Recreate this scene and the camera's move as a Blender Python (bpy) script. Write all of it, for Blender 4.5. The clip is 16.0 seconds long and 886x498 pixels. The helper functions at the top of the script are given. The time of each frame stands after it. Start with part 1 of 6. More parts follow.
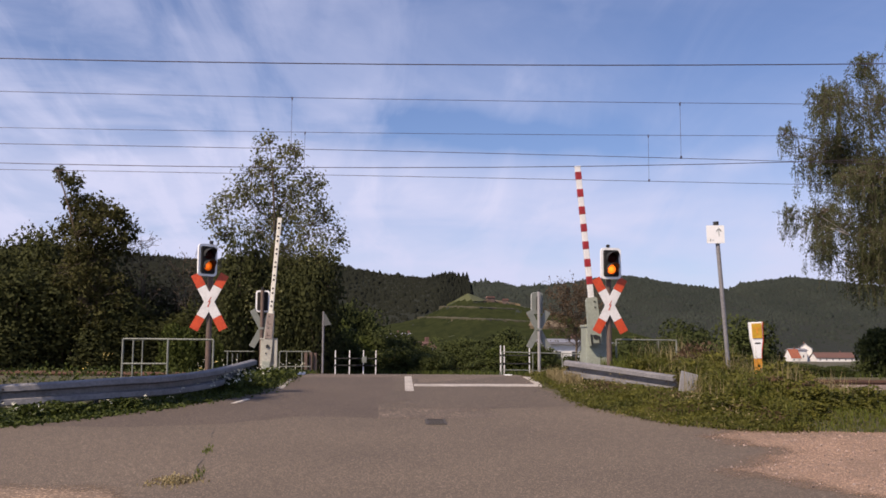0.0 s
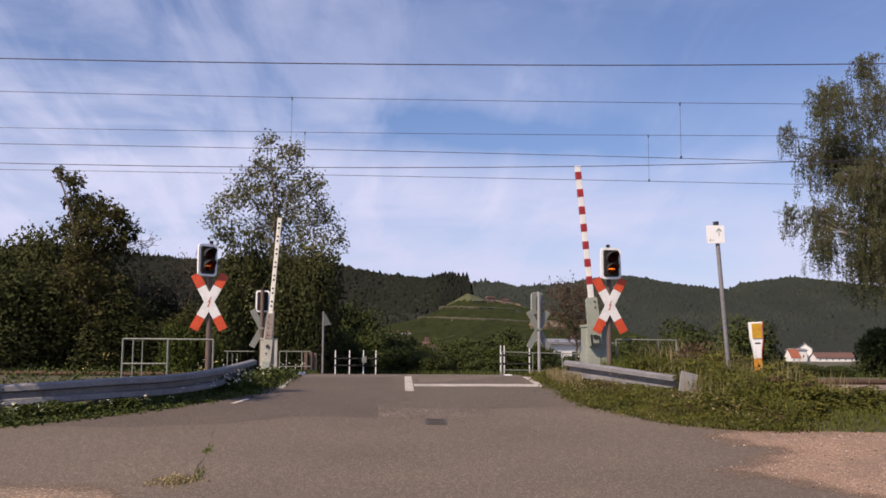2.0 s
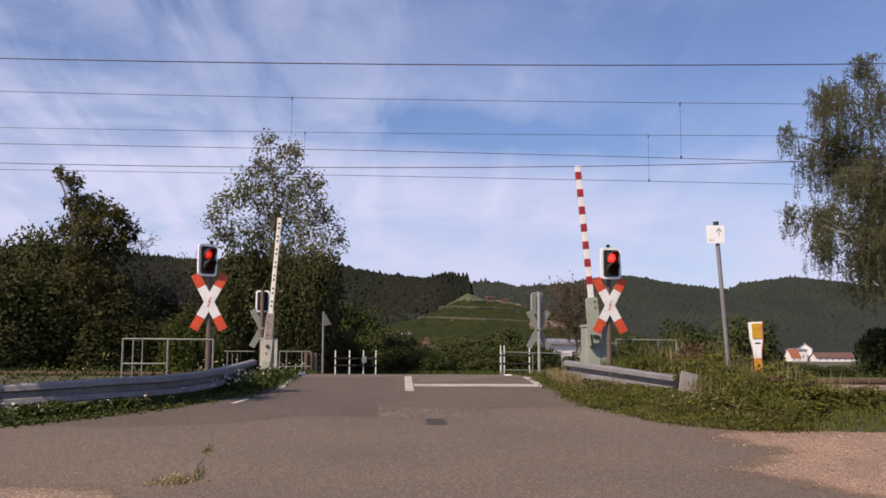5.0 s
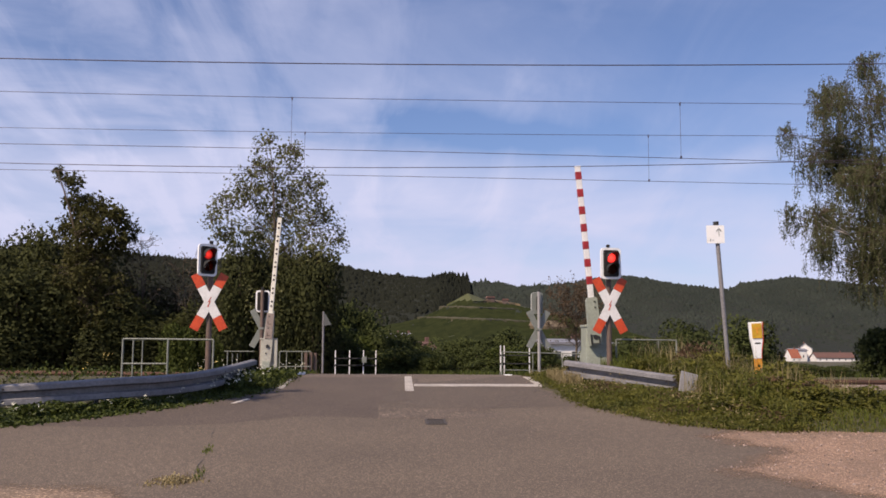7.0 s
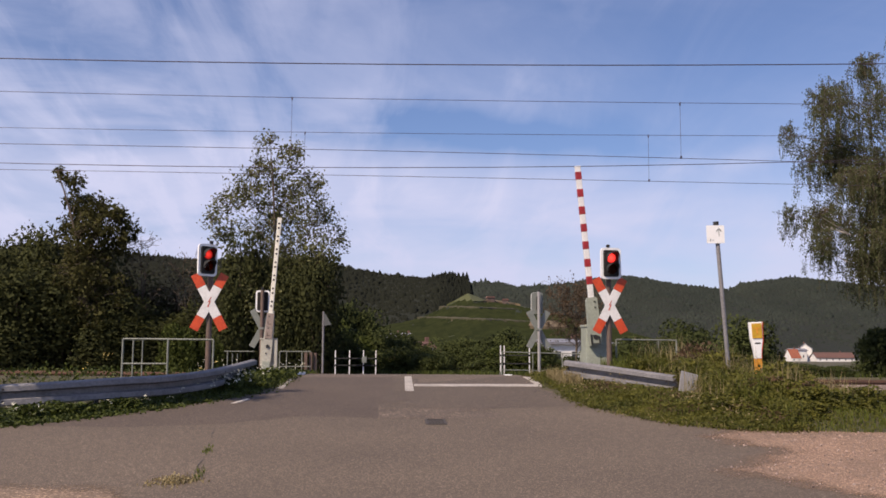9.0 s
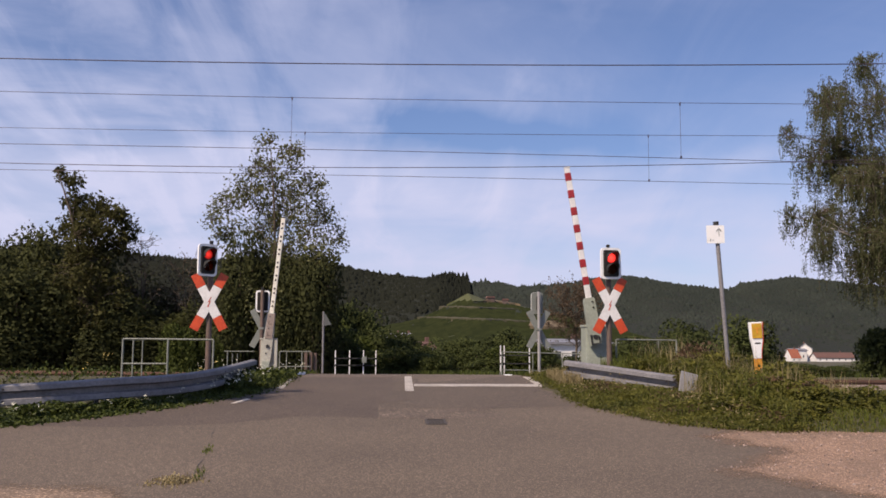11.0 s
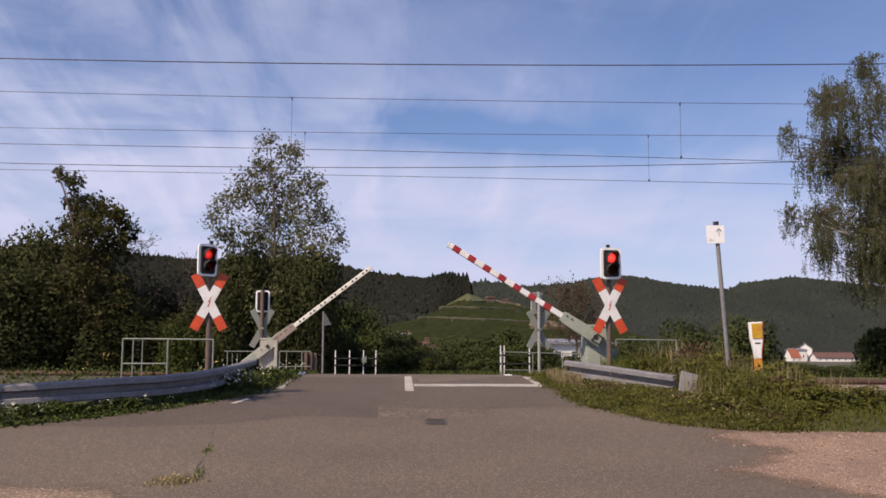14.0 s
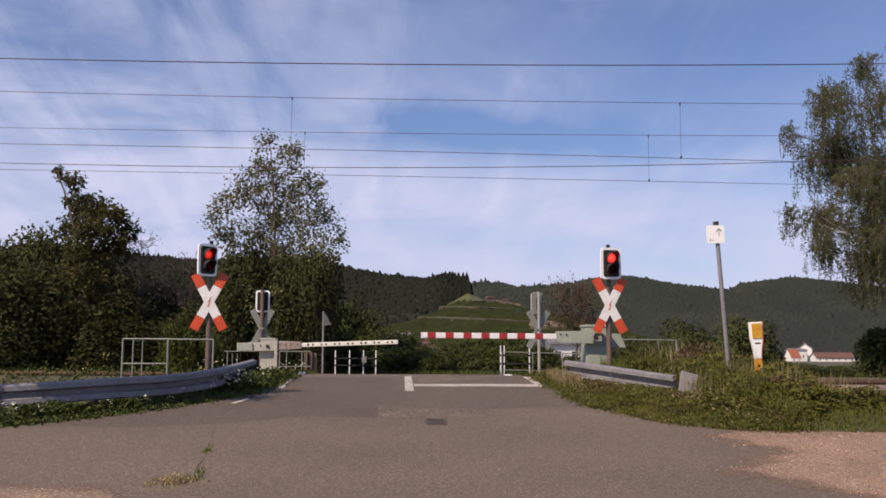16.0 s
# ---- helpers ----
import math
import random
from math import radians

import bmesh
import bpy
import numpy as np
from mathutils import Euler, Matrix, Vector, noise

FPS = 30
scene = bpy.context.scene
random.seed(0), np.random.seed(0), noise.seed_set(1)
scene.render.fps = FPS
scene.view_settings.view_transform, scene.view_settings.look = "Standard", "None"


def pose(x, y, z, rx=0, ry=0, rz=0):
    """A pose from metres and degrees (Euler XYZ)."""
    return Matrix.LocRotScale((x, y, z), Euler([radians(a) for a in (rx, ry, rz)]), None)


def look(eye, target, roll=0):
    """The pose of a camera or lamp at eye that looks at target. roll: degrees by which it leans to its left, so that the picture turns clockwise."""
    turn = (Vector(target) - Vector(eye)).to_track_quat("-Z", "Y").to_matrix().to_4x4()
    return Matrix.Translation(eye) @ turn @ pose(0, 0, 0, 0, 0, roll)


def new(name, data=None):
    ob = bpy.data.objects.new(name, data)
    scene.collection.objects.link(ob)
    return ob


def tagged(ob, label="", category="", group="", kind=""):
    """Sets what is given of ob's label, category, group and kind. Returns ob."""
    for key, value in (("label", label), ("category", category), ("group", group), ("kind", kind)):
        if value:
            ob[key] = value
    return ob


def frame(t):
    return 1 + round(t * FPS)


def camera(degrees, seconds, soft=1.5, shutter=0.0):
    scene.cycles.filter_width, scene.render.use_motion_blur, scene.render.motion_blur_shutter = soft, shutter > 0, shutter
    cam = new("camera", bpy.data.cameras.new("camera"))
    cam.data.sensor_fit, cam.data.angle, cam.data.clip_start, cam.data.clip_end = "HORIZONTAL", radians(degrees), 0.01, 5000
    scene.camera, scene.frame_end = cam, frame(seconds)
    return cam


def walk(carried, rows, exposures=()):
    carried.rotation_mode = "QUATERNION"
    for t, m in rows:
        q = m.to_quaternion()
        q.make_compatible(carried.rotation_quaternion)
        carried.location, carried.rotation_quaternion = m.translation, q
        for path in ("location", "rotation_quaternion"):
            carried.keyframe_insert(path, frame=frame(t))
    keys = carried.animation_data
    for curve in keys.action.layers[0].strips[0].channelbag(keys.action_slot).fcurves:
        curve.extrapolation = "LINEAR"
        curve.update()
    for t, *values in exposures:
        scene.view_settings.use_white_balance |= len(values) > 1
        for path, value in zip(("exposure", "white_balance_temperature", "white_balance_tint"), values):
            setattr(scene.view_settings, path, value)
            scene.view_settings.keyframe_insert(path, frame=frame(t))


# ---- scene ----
# ---- camera ----
cam = camera(49.1, 16.0, soft=1.65)
EYE = (0.0, 0.0, 1.55)
_yaw, _pitch = radians(3.8), radians(6.3)
AIM = (EYE[0] + math.sin(_yaw) * math.cos(_pitch), math.cos(_yaw) * math.cos(_pitch), EYE[2] + math.sin(_pitch))
STAND = look(EYE, AIM, 0.3)
walk(cam, [(0.0, STAND), (16.0, STAND)], exposures=[(0.0, 0.15, 6500, 17), (16.0, 0.05, 6500, 17)])

# ---- world and sun ----
SUN_WAY = Vector((-0.53, -0.46, 0.68)).normalized()
world = bpy.data.worlds.new("sky")
scene.world = world
world.use_nodes = True
wn, wl = world.node_tree.nodes, world.node_tree.links
wn.clear()


def wnode(kind, **kw):
    n = wn.new(kind)
    for k, v in kw.items():
        n.inputs[k].default_value = v
    return n


def wmath(op, a, b=0.0, clamp=False):
    n = wn.new("ShaderNodeMath")
    n.operation, n.use_clamp = op, clamp
    for i, v in enumerate((a, b)):
        if hasattr(v, "is_linked"):
            wl.new(v, n.inputs[i])
        else:
            n.inputs[i].default_value = v
    return n.outputs[0]


def wrange(v, a, b, c, d):
    n = wn.new("ShaderNodeMapRange")
    n.interpolation_type = "SMOOTHSTEP"
    wl.new(v, n.inputs[0])
    for i, k in enumerate((a, b, c, d)):
        n.inputs[i + 1].default_value = k
    return n.outputs[0]


sky = wn.new("ShaderNodeTexSky")
sky.sky_type, sky.sun_disc = "NISHITA", False
sky.sun_elevation, sky.sun_rotation = math.asin(SUN_WAY.z), radians(230)
sky.air_density, sky.dust_density, sky.ozone_density = 1.0, 0.4, 2.0
coord = wn.new("ShaderNodeTexCoord")
split = wn.new("ShaderNodeSeparateXYZ")
wl.new(coord.outputs["Generated"], split.inputs[0])
sx, sy, sz = split.outputs
lift = wmath("ADD", wmath("MAXIMUM", sz, 0.0), 0.22)
flat = wn.new("ShaderNodeCombineXYZ")
wl.new(wmath("DIVIDE", sx, lift), flat.inputs[0])
wl.new(wmath("DIVIDE", sy, lift), flat.inputs[1])
turned = wn.new("ShaderNodeMapping")
turned.inputs["Rotation"].default_value = (0, 0, radians(-28))
turned.inputs["Scale"].default_value = (1.0, 1.55, 1)
wl.new(flat.outputs[0], turned.inputs[0])
wisp = wnode("ShaderNodeTexNoise", Scale=0.9, Detail=8.0, Roughness=0.56, Distortion=1.1)
wl.new(turned.outputs[0], wisp.inputs["Vector"])
veil = wnode("ShaderNodeTexNoise", Scale=0.8, Detail=5.0, Roughness=0.55)
wl.new(flat.outputs[0], veil.inputs["Vector"])
steep = wn.new("ShaderNodeMapping")
steep.inputs["Rotation"].default_value = (0, 0, radians(52))
steep.inputs["Scale"].default_value = (3.4, 0.9, 1)
wl.new(flat.outputs[0], steep.inputs[0])
fine_wisp = wnode("ShaderNodeTexNoise", Scale=1.2, Detail=7.0, Roughness=0.58, Distortion=0.8)
wl.new(steep.outputs[0], fine_wisp.inputs["Vector"])
haze = wrange(sz, 0.05, 0.28, 0.95, 0.0)
left = wrange(sx, -0.32, 0.36, 0.85, 0.22)
cirrus = wmath("MULTIPLY", wrange(wisp.outputs[0], 0.37, 0.72, 0.0, 1.0), left)
low = wmath("MULTIPLY", haze, wrange(veil.outputs[0], 0.3, 0.62, 0.35, 1.0))
thin = wmath("ADD", wmath("MULTIPLY", left, 0.07), wmath("MULTIPLY", wmath("MULTIPLY", wrange(fine_wisp.outputs[0], 0.44, 0.66, 0.0, 1.0), left), 0.36))


def bank_of_cloud(u0, v0, su, sv, tilt, weight):
    """A soft-edged drift of cirrus, long along its tilt; a negative weight leaves a gap of clear sky."""
    du, dv = wmath("SUBTRACT", u, u0), wmath("SUBTRACT", v, v0)
    c, q = math.cos(radians(tilt)), math.sin(radians(tilt))
    along = wmath("DIVIDE", wmath("ADD", wmath("MULTIPLY", du, c), wmath("MULTIPLY", dv, q)), su)
    over = wmath("DIVIDE", wmath("SUBTRACT", wmath("MULTIPLY", dv, c), wmath("MULTIPLY", du, q)), sv)
    fall = wmath("POWER", 2.718, wmath("MULTIPLY", wmath("ADD", wmath("MULTIPLY", along, along), wmath("MULTIPLY", over, over)), -1.0))
    return wmath("MULTIPLY", fall, weight)


ahead = wmath("MAXIMUM", sy, 0.25)
warp = wnode("ShaderNodeTexNoise", Scale=3.5, Detail=4.0, Roughness=0.55)
wl.new(coord.outputs["Generated"], warp.inputs["Vector"])
shift = wmath("MULTIPLY", wmath("SUBTRACT", warp.outputs[0], 0.5), 0.16)
u, v = wmath("ADD", wmath("DIVIDE", sx, ahead), shift), wmath("ADD", wmath("DIVIDE", sz, ahead), wmath("MULTIPLY", shift, 0.7))
ragged = wmath("ADD", wmath("MULTIPLY", wrange(wisp.outputs[0], 0.30, 0.70, 0.0, 1.0), 0.8), wmath("MULTIPLY", wrange(fine_wisp.outputs[0], 0.36, 0.66, 0.0, 1.0), 0.5))
drifts = wmath("MULTIPLY", ragged, wmath("ADD", wmath("ADD", bank_of_cloud(-0.02, 0.255, 0.17, 0.024, 10, 0.42), bank_of_cloud(0.40, 0.222, 0.10, 0.012, 10, 0.45)), wmath("ADD", bank_of_cloud(0.17, 0.155, 0.30, 0.042, 2, 0.3), bank_of_cloud(-0.32, 0.25, 0.16, 0.10, -20, 0.15))))
gaps = wmath("ADD", bank_of_cloud(0.13, 0.232, 0.19, 0.026, -2, -0.42), bank_of_cloud(0.42, 0.13, 0.12, 0.03, 0, -0.1))
cover = wmath("ADD", wmath("ADD", wmath("ADD", wmath("MULTIPLY", cirrus, 0.55), thin), wmath("ADD", drifts, gaps)), low, True)
mix = wn.new("ShaderNodeMix")
mix.data_type = "RGBA"
wl.new(cover, mix.inputs[0])
deep = wn.new("ShaderNodeVectorMath")
deep.operation = "MULTIPLY"
deep.inputs[1].default_value = (0.95, 1.0, 1.21)
wl.new(sky.outputs[0], deep.inputs[0])
wl.new(deep.outputs[0], mix.inputs[6])
mix.inputs[7].default_value = (6.7, 7.15, 9.15, 1)
back = wnode("ShaderNodeBackground", Strength=0.088)
wl.new(mix.outputs[2], back.inputs[0])
wl.new(back.outputs[0], wn.new("ShaderNodeOutputWorld").inputs[0])

sun = new("sun", bpy.data.lights.new("sun", "SUN"))
sun.data.energy, sun.data.angle, sun.data.color = 4.9, radians(0.5), (1.0, 0.85, 0.64)
sun.matrix_world = look(SUN_WAY * 60, (0, 0, 0))


# ---- materials ----
def material(name, colour, second=None, rough=0.6, metal=0.0, grain=40.0, stain=2.0, bump=0.15, speck=0.0, spread=0.0):
    """Two scales of noise between two colours, with relief."""
    m = bpy.data.materials.new(name)
    m.use_nodes = True
    n, l = m.node_tree.nodes, m.node_tree.links
    p = n["Principled BSDF"]
    p.inputs["Roughness"].default_value, p.inputs["Metallic"].default_value = rough, metal
    second = second or tuple(c * 0.72 for c in colour)
    tc = n.new("ShaderNodeTexCoord")
    big, fine = n.new("ShaderNodeTexNoise"), n.new("ShaderNodeTexNoise")
    big.inputs["Scale"].default_value, big.inputs["Detail"].default_value = stain, 6
    fine.inputs["Scale"].default_value, fine.inputs["Detail"].default_value = grain, 4
    for t in (big, fine):
        l.new(tc.outputs["Object"], t.inputs["Vector"])
    add = n.new("ShaderNodeMath")
    add.operation = "ADD"
    l.new(big.outputs[0], add.inputs[0])
    l.new(fine.outputs[0], add.inputs[1])
    rng = n.new("ShaderNodeMapRange")
    rng.inputs[1].default_value, rng.inputs[2].default_value = 0.75, 1.25
    l.new(add.outputs[0], rng.inputs[0])
    mx = n.new("ShaderNodeMix")
    mx.data_type = "RGBA"
    l.new(rng.outputs[0], mx.inputs[0])
    mx.inputs[6].default_value, mx.inputs[7].default_value = (*colour, 1), (*second, 1)
    out = mx.outputs[2]
    if speck:
        vor = n.new("ShaderNodeTexVoronoi")
        vor.inputs["Scale"].default_value = speck
        l.new(tc.outputs["Object"], vor.inputs["Vector"])
        sep = n.new("ShaderNodeSeparateColor")
        l.new(vor.outputs["Color"], sep.inputs[0])
        few = n.new("ShaderNodeMath")
        few.operation, few.inputs[1].default_value = "POWER", 5.0
        l.new(sep.outputs[0], few.inputs[0])
        hi = n.new("ShaderNodeMapRange")
        for i, v in enumerate((0.0, 1.0, 0.76, 2.3)):
            hi.inputs[i + 1].default_value = v
        l.new(few.outputs[0], hi.inputs[0])
        sc = n.new("ShaderNodeVectorMath")
        sc.operation = "SCALE"
        l.new(out, sc.inputs[0])
        l.new(hi.outputs[0], sc.inputs["Scale"])
        out = sc.outputs[0]
    if spread:
        geo = n.new("ShaderNodeNewGeometry")
        r2 = n.new("ShaderNodeMapRange")
        r2.inputs[3].default_value, r2.inputs[4].default_value = 1 - spread, 1 + spread
        l.new(geo.outputs["Random Per Island"], r2.inputs[0])
        s2 = n.new("ShaderNodeVectorMath")
        s2.operation = "SCALE"
        l.new(out, s2.inputs[0])
        l.new(r2.outputs[0], s2.inputs["Scale"])
        out = s2.outputs[0]
    l.new(out, p.inputs["Base Color"])
    if bump:
        b = n.new("ShaderNodeBump")
        b.inputs["Strength"].default_value, b.inputs["Distance"].default_value = bump, 0.02
        l.new(fine.outputs[0], b.inputs["Height"])
        l.new(b.outputs[0], p.inputs["Normal"])
    return m


def leaf_material(name, dark, light, glow=0.25, gloss=0.45, patch=0.6, leafwise=1.0, soft=0.0, way=None):
    """Leaf colour varies leaf by leaf, in broad patches and from plant to plant; some light passes through.
    soft: how far the relief follows the whole plant's form (or the slope's direction, way) rather than each leaf."""
    m = bpy.data.materials.new(name)
    m.use_nodes = True
    n, l = m.node_tree.nodes, m.node_tree.links
    p = n["Principled BSDF"]
    p.inputs["Roughness"].default_value, p.inputs["Specular IOR Level"].default_value = 0.3 + gloss * 0.6, 0.22
    geo, tc, noi, info = n.new("ShaderNodeNewGeometry"), n.new("ShaderNodeTexCoord"), n.new("ShaderNodeTexNoise"), n.new("ShaderNodeObjectInfo")
    noi.inputs["Scale"].default_value, noi.inputs["Detail"].default_value = patch, 3
    l.new(tc.outputs["Object"], noi.inputs["Vector"])

    def weighed(socket, k, total=None):
        f = n.new("ShaderNodeMath")
        f.operation, f.inputs[1].default_value = "MULTIPLY_ADD", k
        l.new(socket, f.inputs[0])
        f.inputs[2].default_value = (1 - k) * 0.5
        if total is None:
            return f.outputs[0]
        g = n.new("ShaderNodeMath")
        g.operation = "ADD"
        l.new(f.outputs[0], g.inputs[0])
        l.new(total, g.inputs[1])
        return g.outputs[0]

    total = weighed(geo.outputs["Random Per Island"], leafwise)
    total = weighed(noi.outputs[0], 1.0 + 1.2 * (1 - leafwise), total)
    if leafwise < 1:
        total = weighed(info.outputs["Random"], 0.5, total)
    rng = n.new("ShaderNodeMapRange")
    off = 0.0 if leafwise == 1 else 0.5
    rng.inputs[1].default_value, rng.inputs[2].default_value = 0.3 + off, 1.4 + off
    l.new(total, rng.inputs[0])
    mx = n.new("ShaderNodeMix")
    mx.data_type = "RGBA"
    l.new(rng.outputs[0], mx.inputs[0])
    mx.inputs[6].default_value, mx.inputs[7].default_value = (*dark, 1), (*light, 1)
    l.new(mx.outputs[2], p.inputs["Base Color"])
    tr, ms = n.new("ShaderNodeBsdfTranslucent"), n.new("ShaderNodeMixShader")
    l.new(mx.outputs[2], tr.inputs[0])
    if soft:
        if way is None:
            form, out = n.new("ShaderNodeAttribute"), n.new("ShaderNodeVectorTransform")
            form.attribute_name = "form"
            out.vector_type, out.convert_from, out.convert_to = "NORMAL", "OBJECT", "WORLD"
            l.new(form.outputs["Vector"], out.inputs[0])
            broad = out.outputs[0]
        else:
            fixed = n.new("ShaderNodeCombineXYZ")
            for i in range(3):
                fixed.inputs[i].default_value = way[i]
            broad = fixed.outputs[0]
        even, blend, even2 = n.new("ShaderNodeVectorMath"), n.new("ShaderNodeMix"), n.new("ShaderNodeVectorMath")
        even.operation = even2.operation = "NORMALIZE"
        blend.data_type = "VECTOR"
        blend.inputs[0].default_value = soft
        l.new(broad, even.inputs[0])
        l.new(geo.outputs["Normal"], blend.inputs[4])
        l.new(even.outputs[0], blend.inputs[5])
        l.new(blend.outputs[1], even2.inputs[0])
        l.new(even2.outputs[0], p.inputs["Normal"])
    ms.inputs[0].default_value = glow
    l.new(p.outputs[0], ms.inputs[1])
    l.new(tr.outputs[0], ms.inputs[2])
    l.new(ms.outputs[0], n["Material Output"].inputs[0])
    return m


def lens_material(name, tint):
    m = bpy.data.materials.new(name)
    m.use_nodes = True
    n, l = m.node_tree.nodes, m.node_tree.links
    p = n["Principled BSDF"]
    p.inputs["Base Color"].default_value, p.inputs["Roughness"].default_value = (*[c * 0.05 for c in tint], 1), 0.25
    tr, ms = n.new("ShaderNodeBsdfTransparent"), n.new("ShaderNodeMixShader")
    tr.inputs[0].default_value, ms.inputs[0].default_value = (*tint, 1), 0.7
    l.new(p.outputs[0], ms.inputs[1])
    l.new(tr.outputs[0], ms.inputs[2])
    l.new(ms.outputs[0], n["Material Output"].inputs[0])
    return m


def glow_material(name, colour, power, rim, radius):
    """A lamp that is brightest in its middle."""
    m = bpy.data.materials.new(name)
    m.use_nodes = True
    n, l = m.node_tree.nodes, m.node_tree.links
    p = n["Principled BSDF"]
    p.inputs["Emission Color"].default_value = (*colour, 1)
    tc, dist, rg = n.new("ShaderNodeTexCoord"), n.new("ShaderNodeVectorMath"), n.new("ShaderNodeMapRange")
    dist.operation = "LENGTH"
    l.new(tc.outputs["Object"], dist.inputs[0])
    l.new(dist.outputs["Value"], rg.inputs[0])
    for i, v in enumerate((0.15 * radius, radius, power, rim)):
        rg.inputs[i + 1].default_value = v
    l.new(rg.outputs[0], p.inputs["Emission Strength"])
    return m


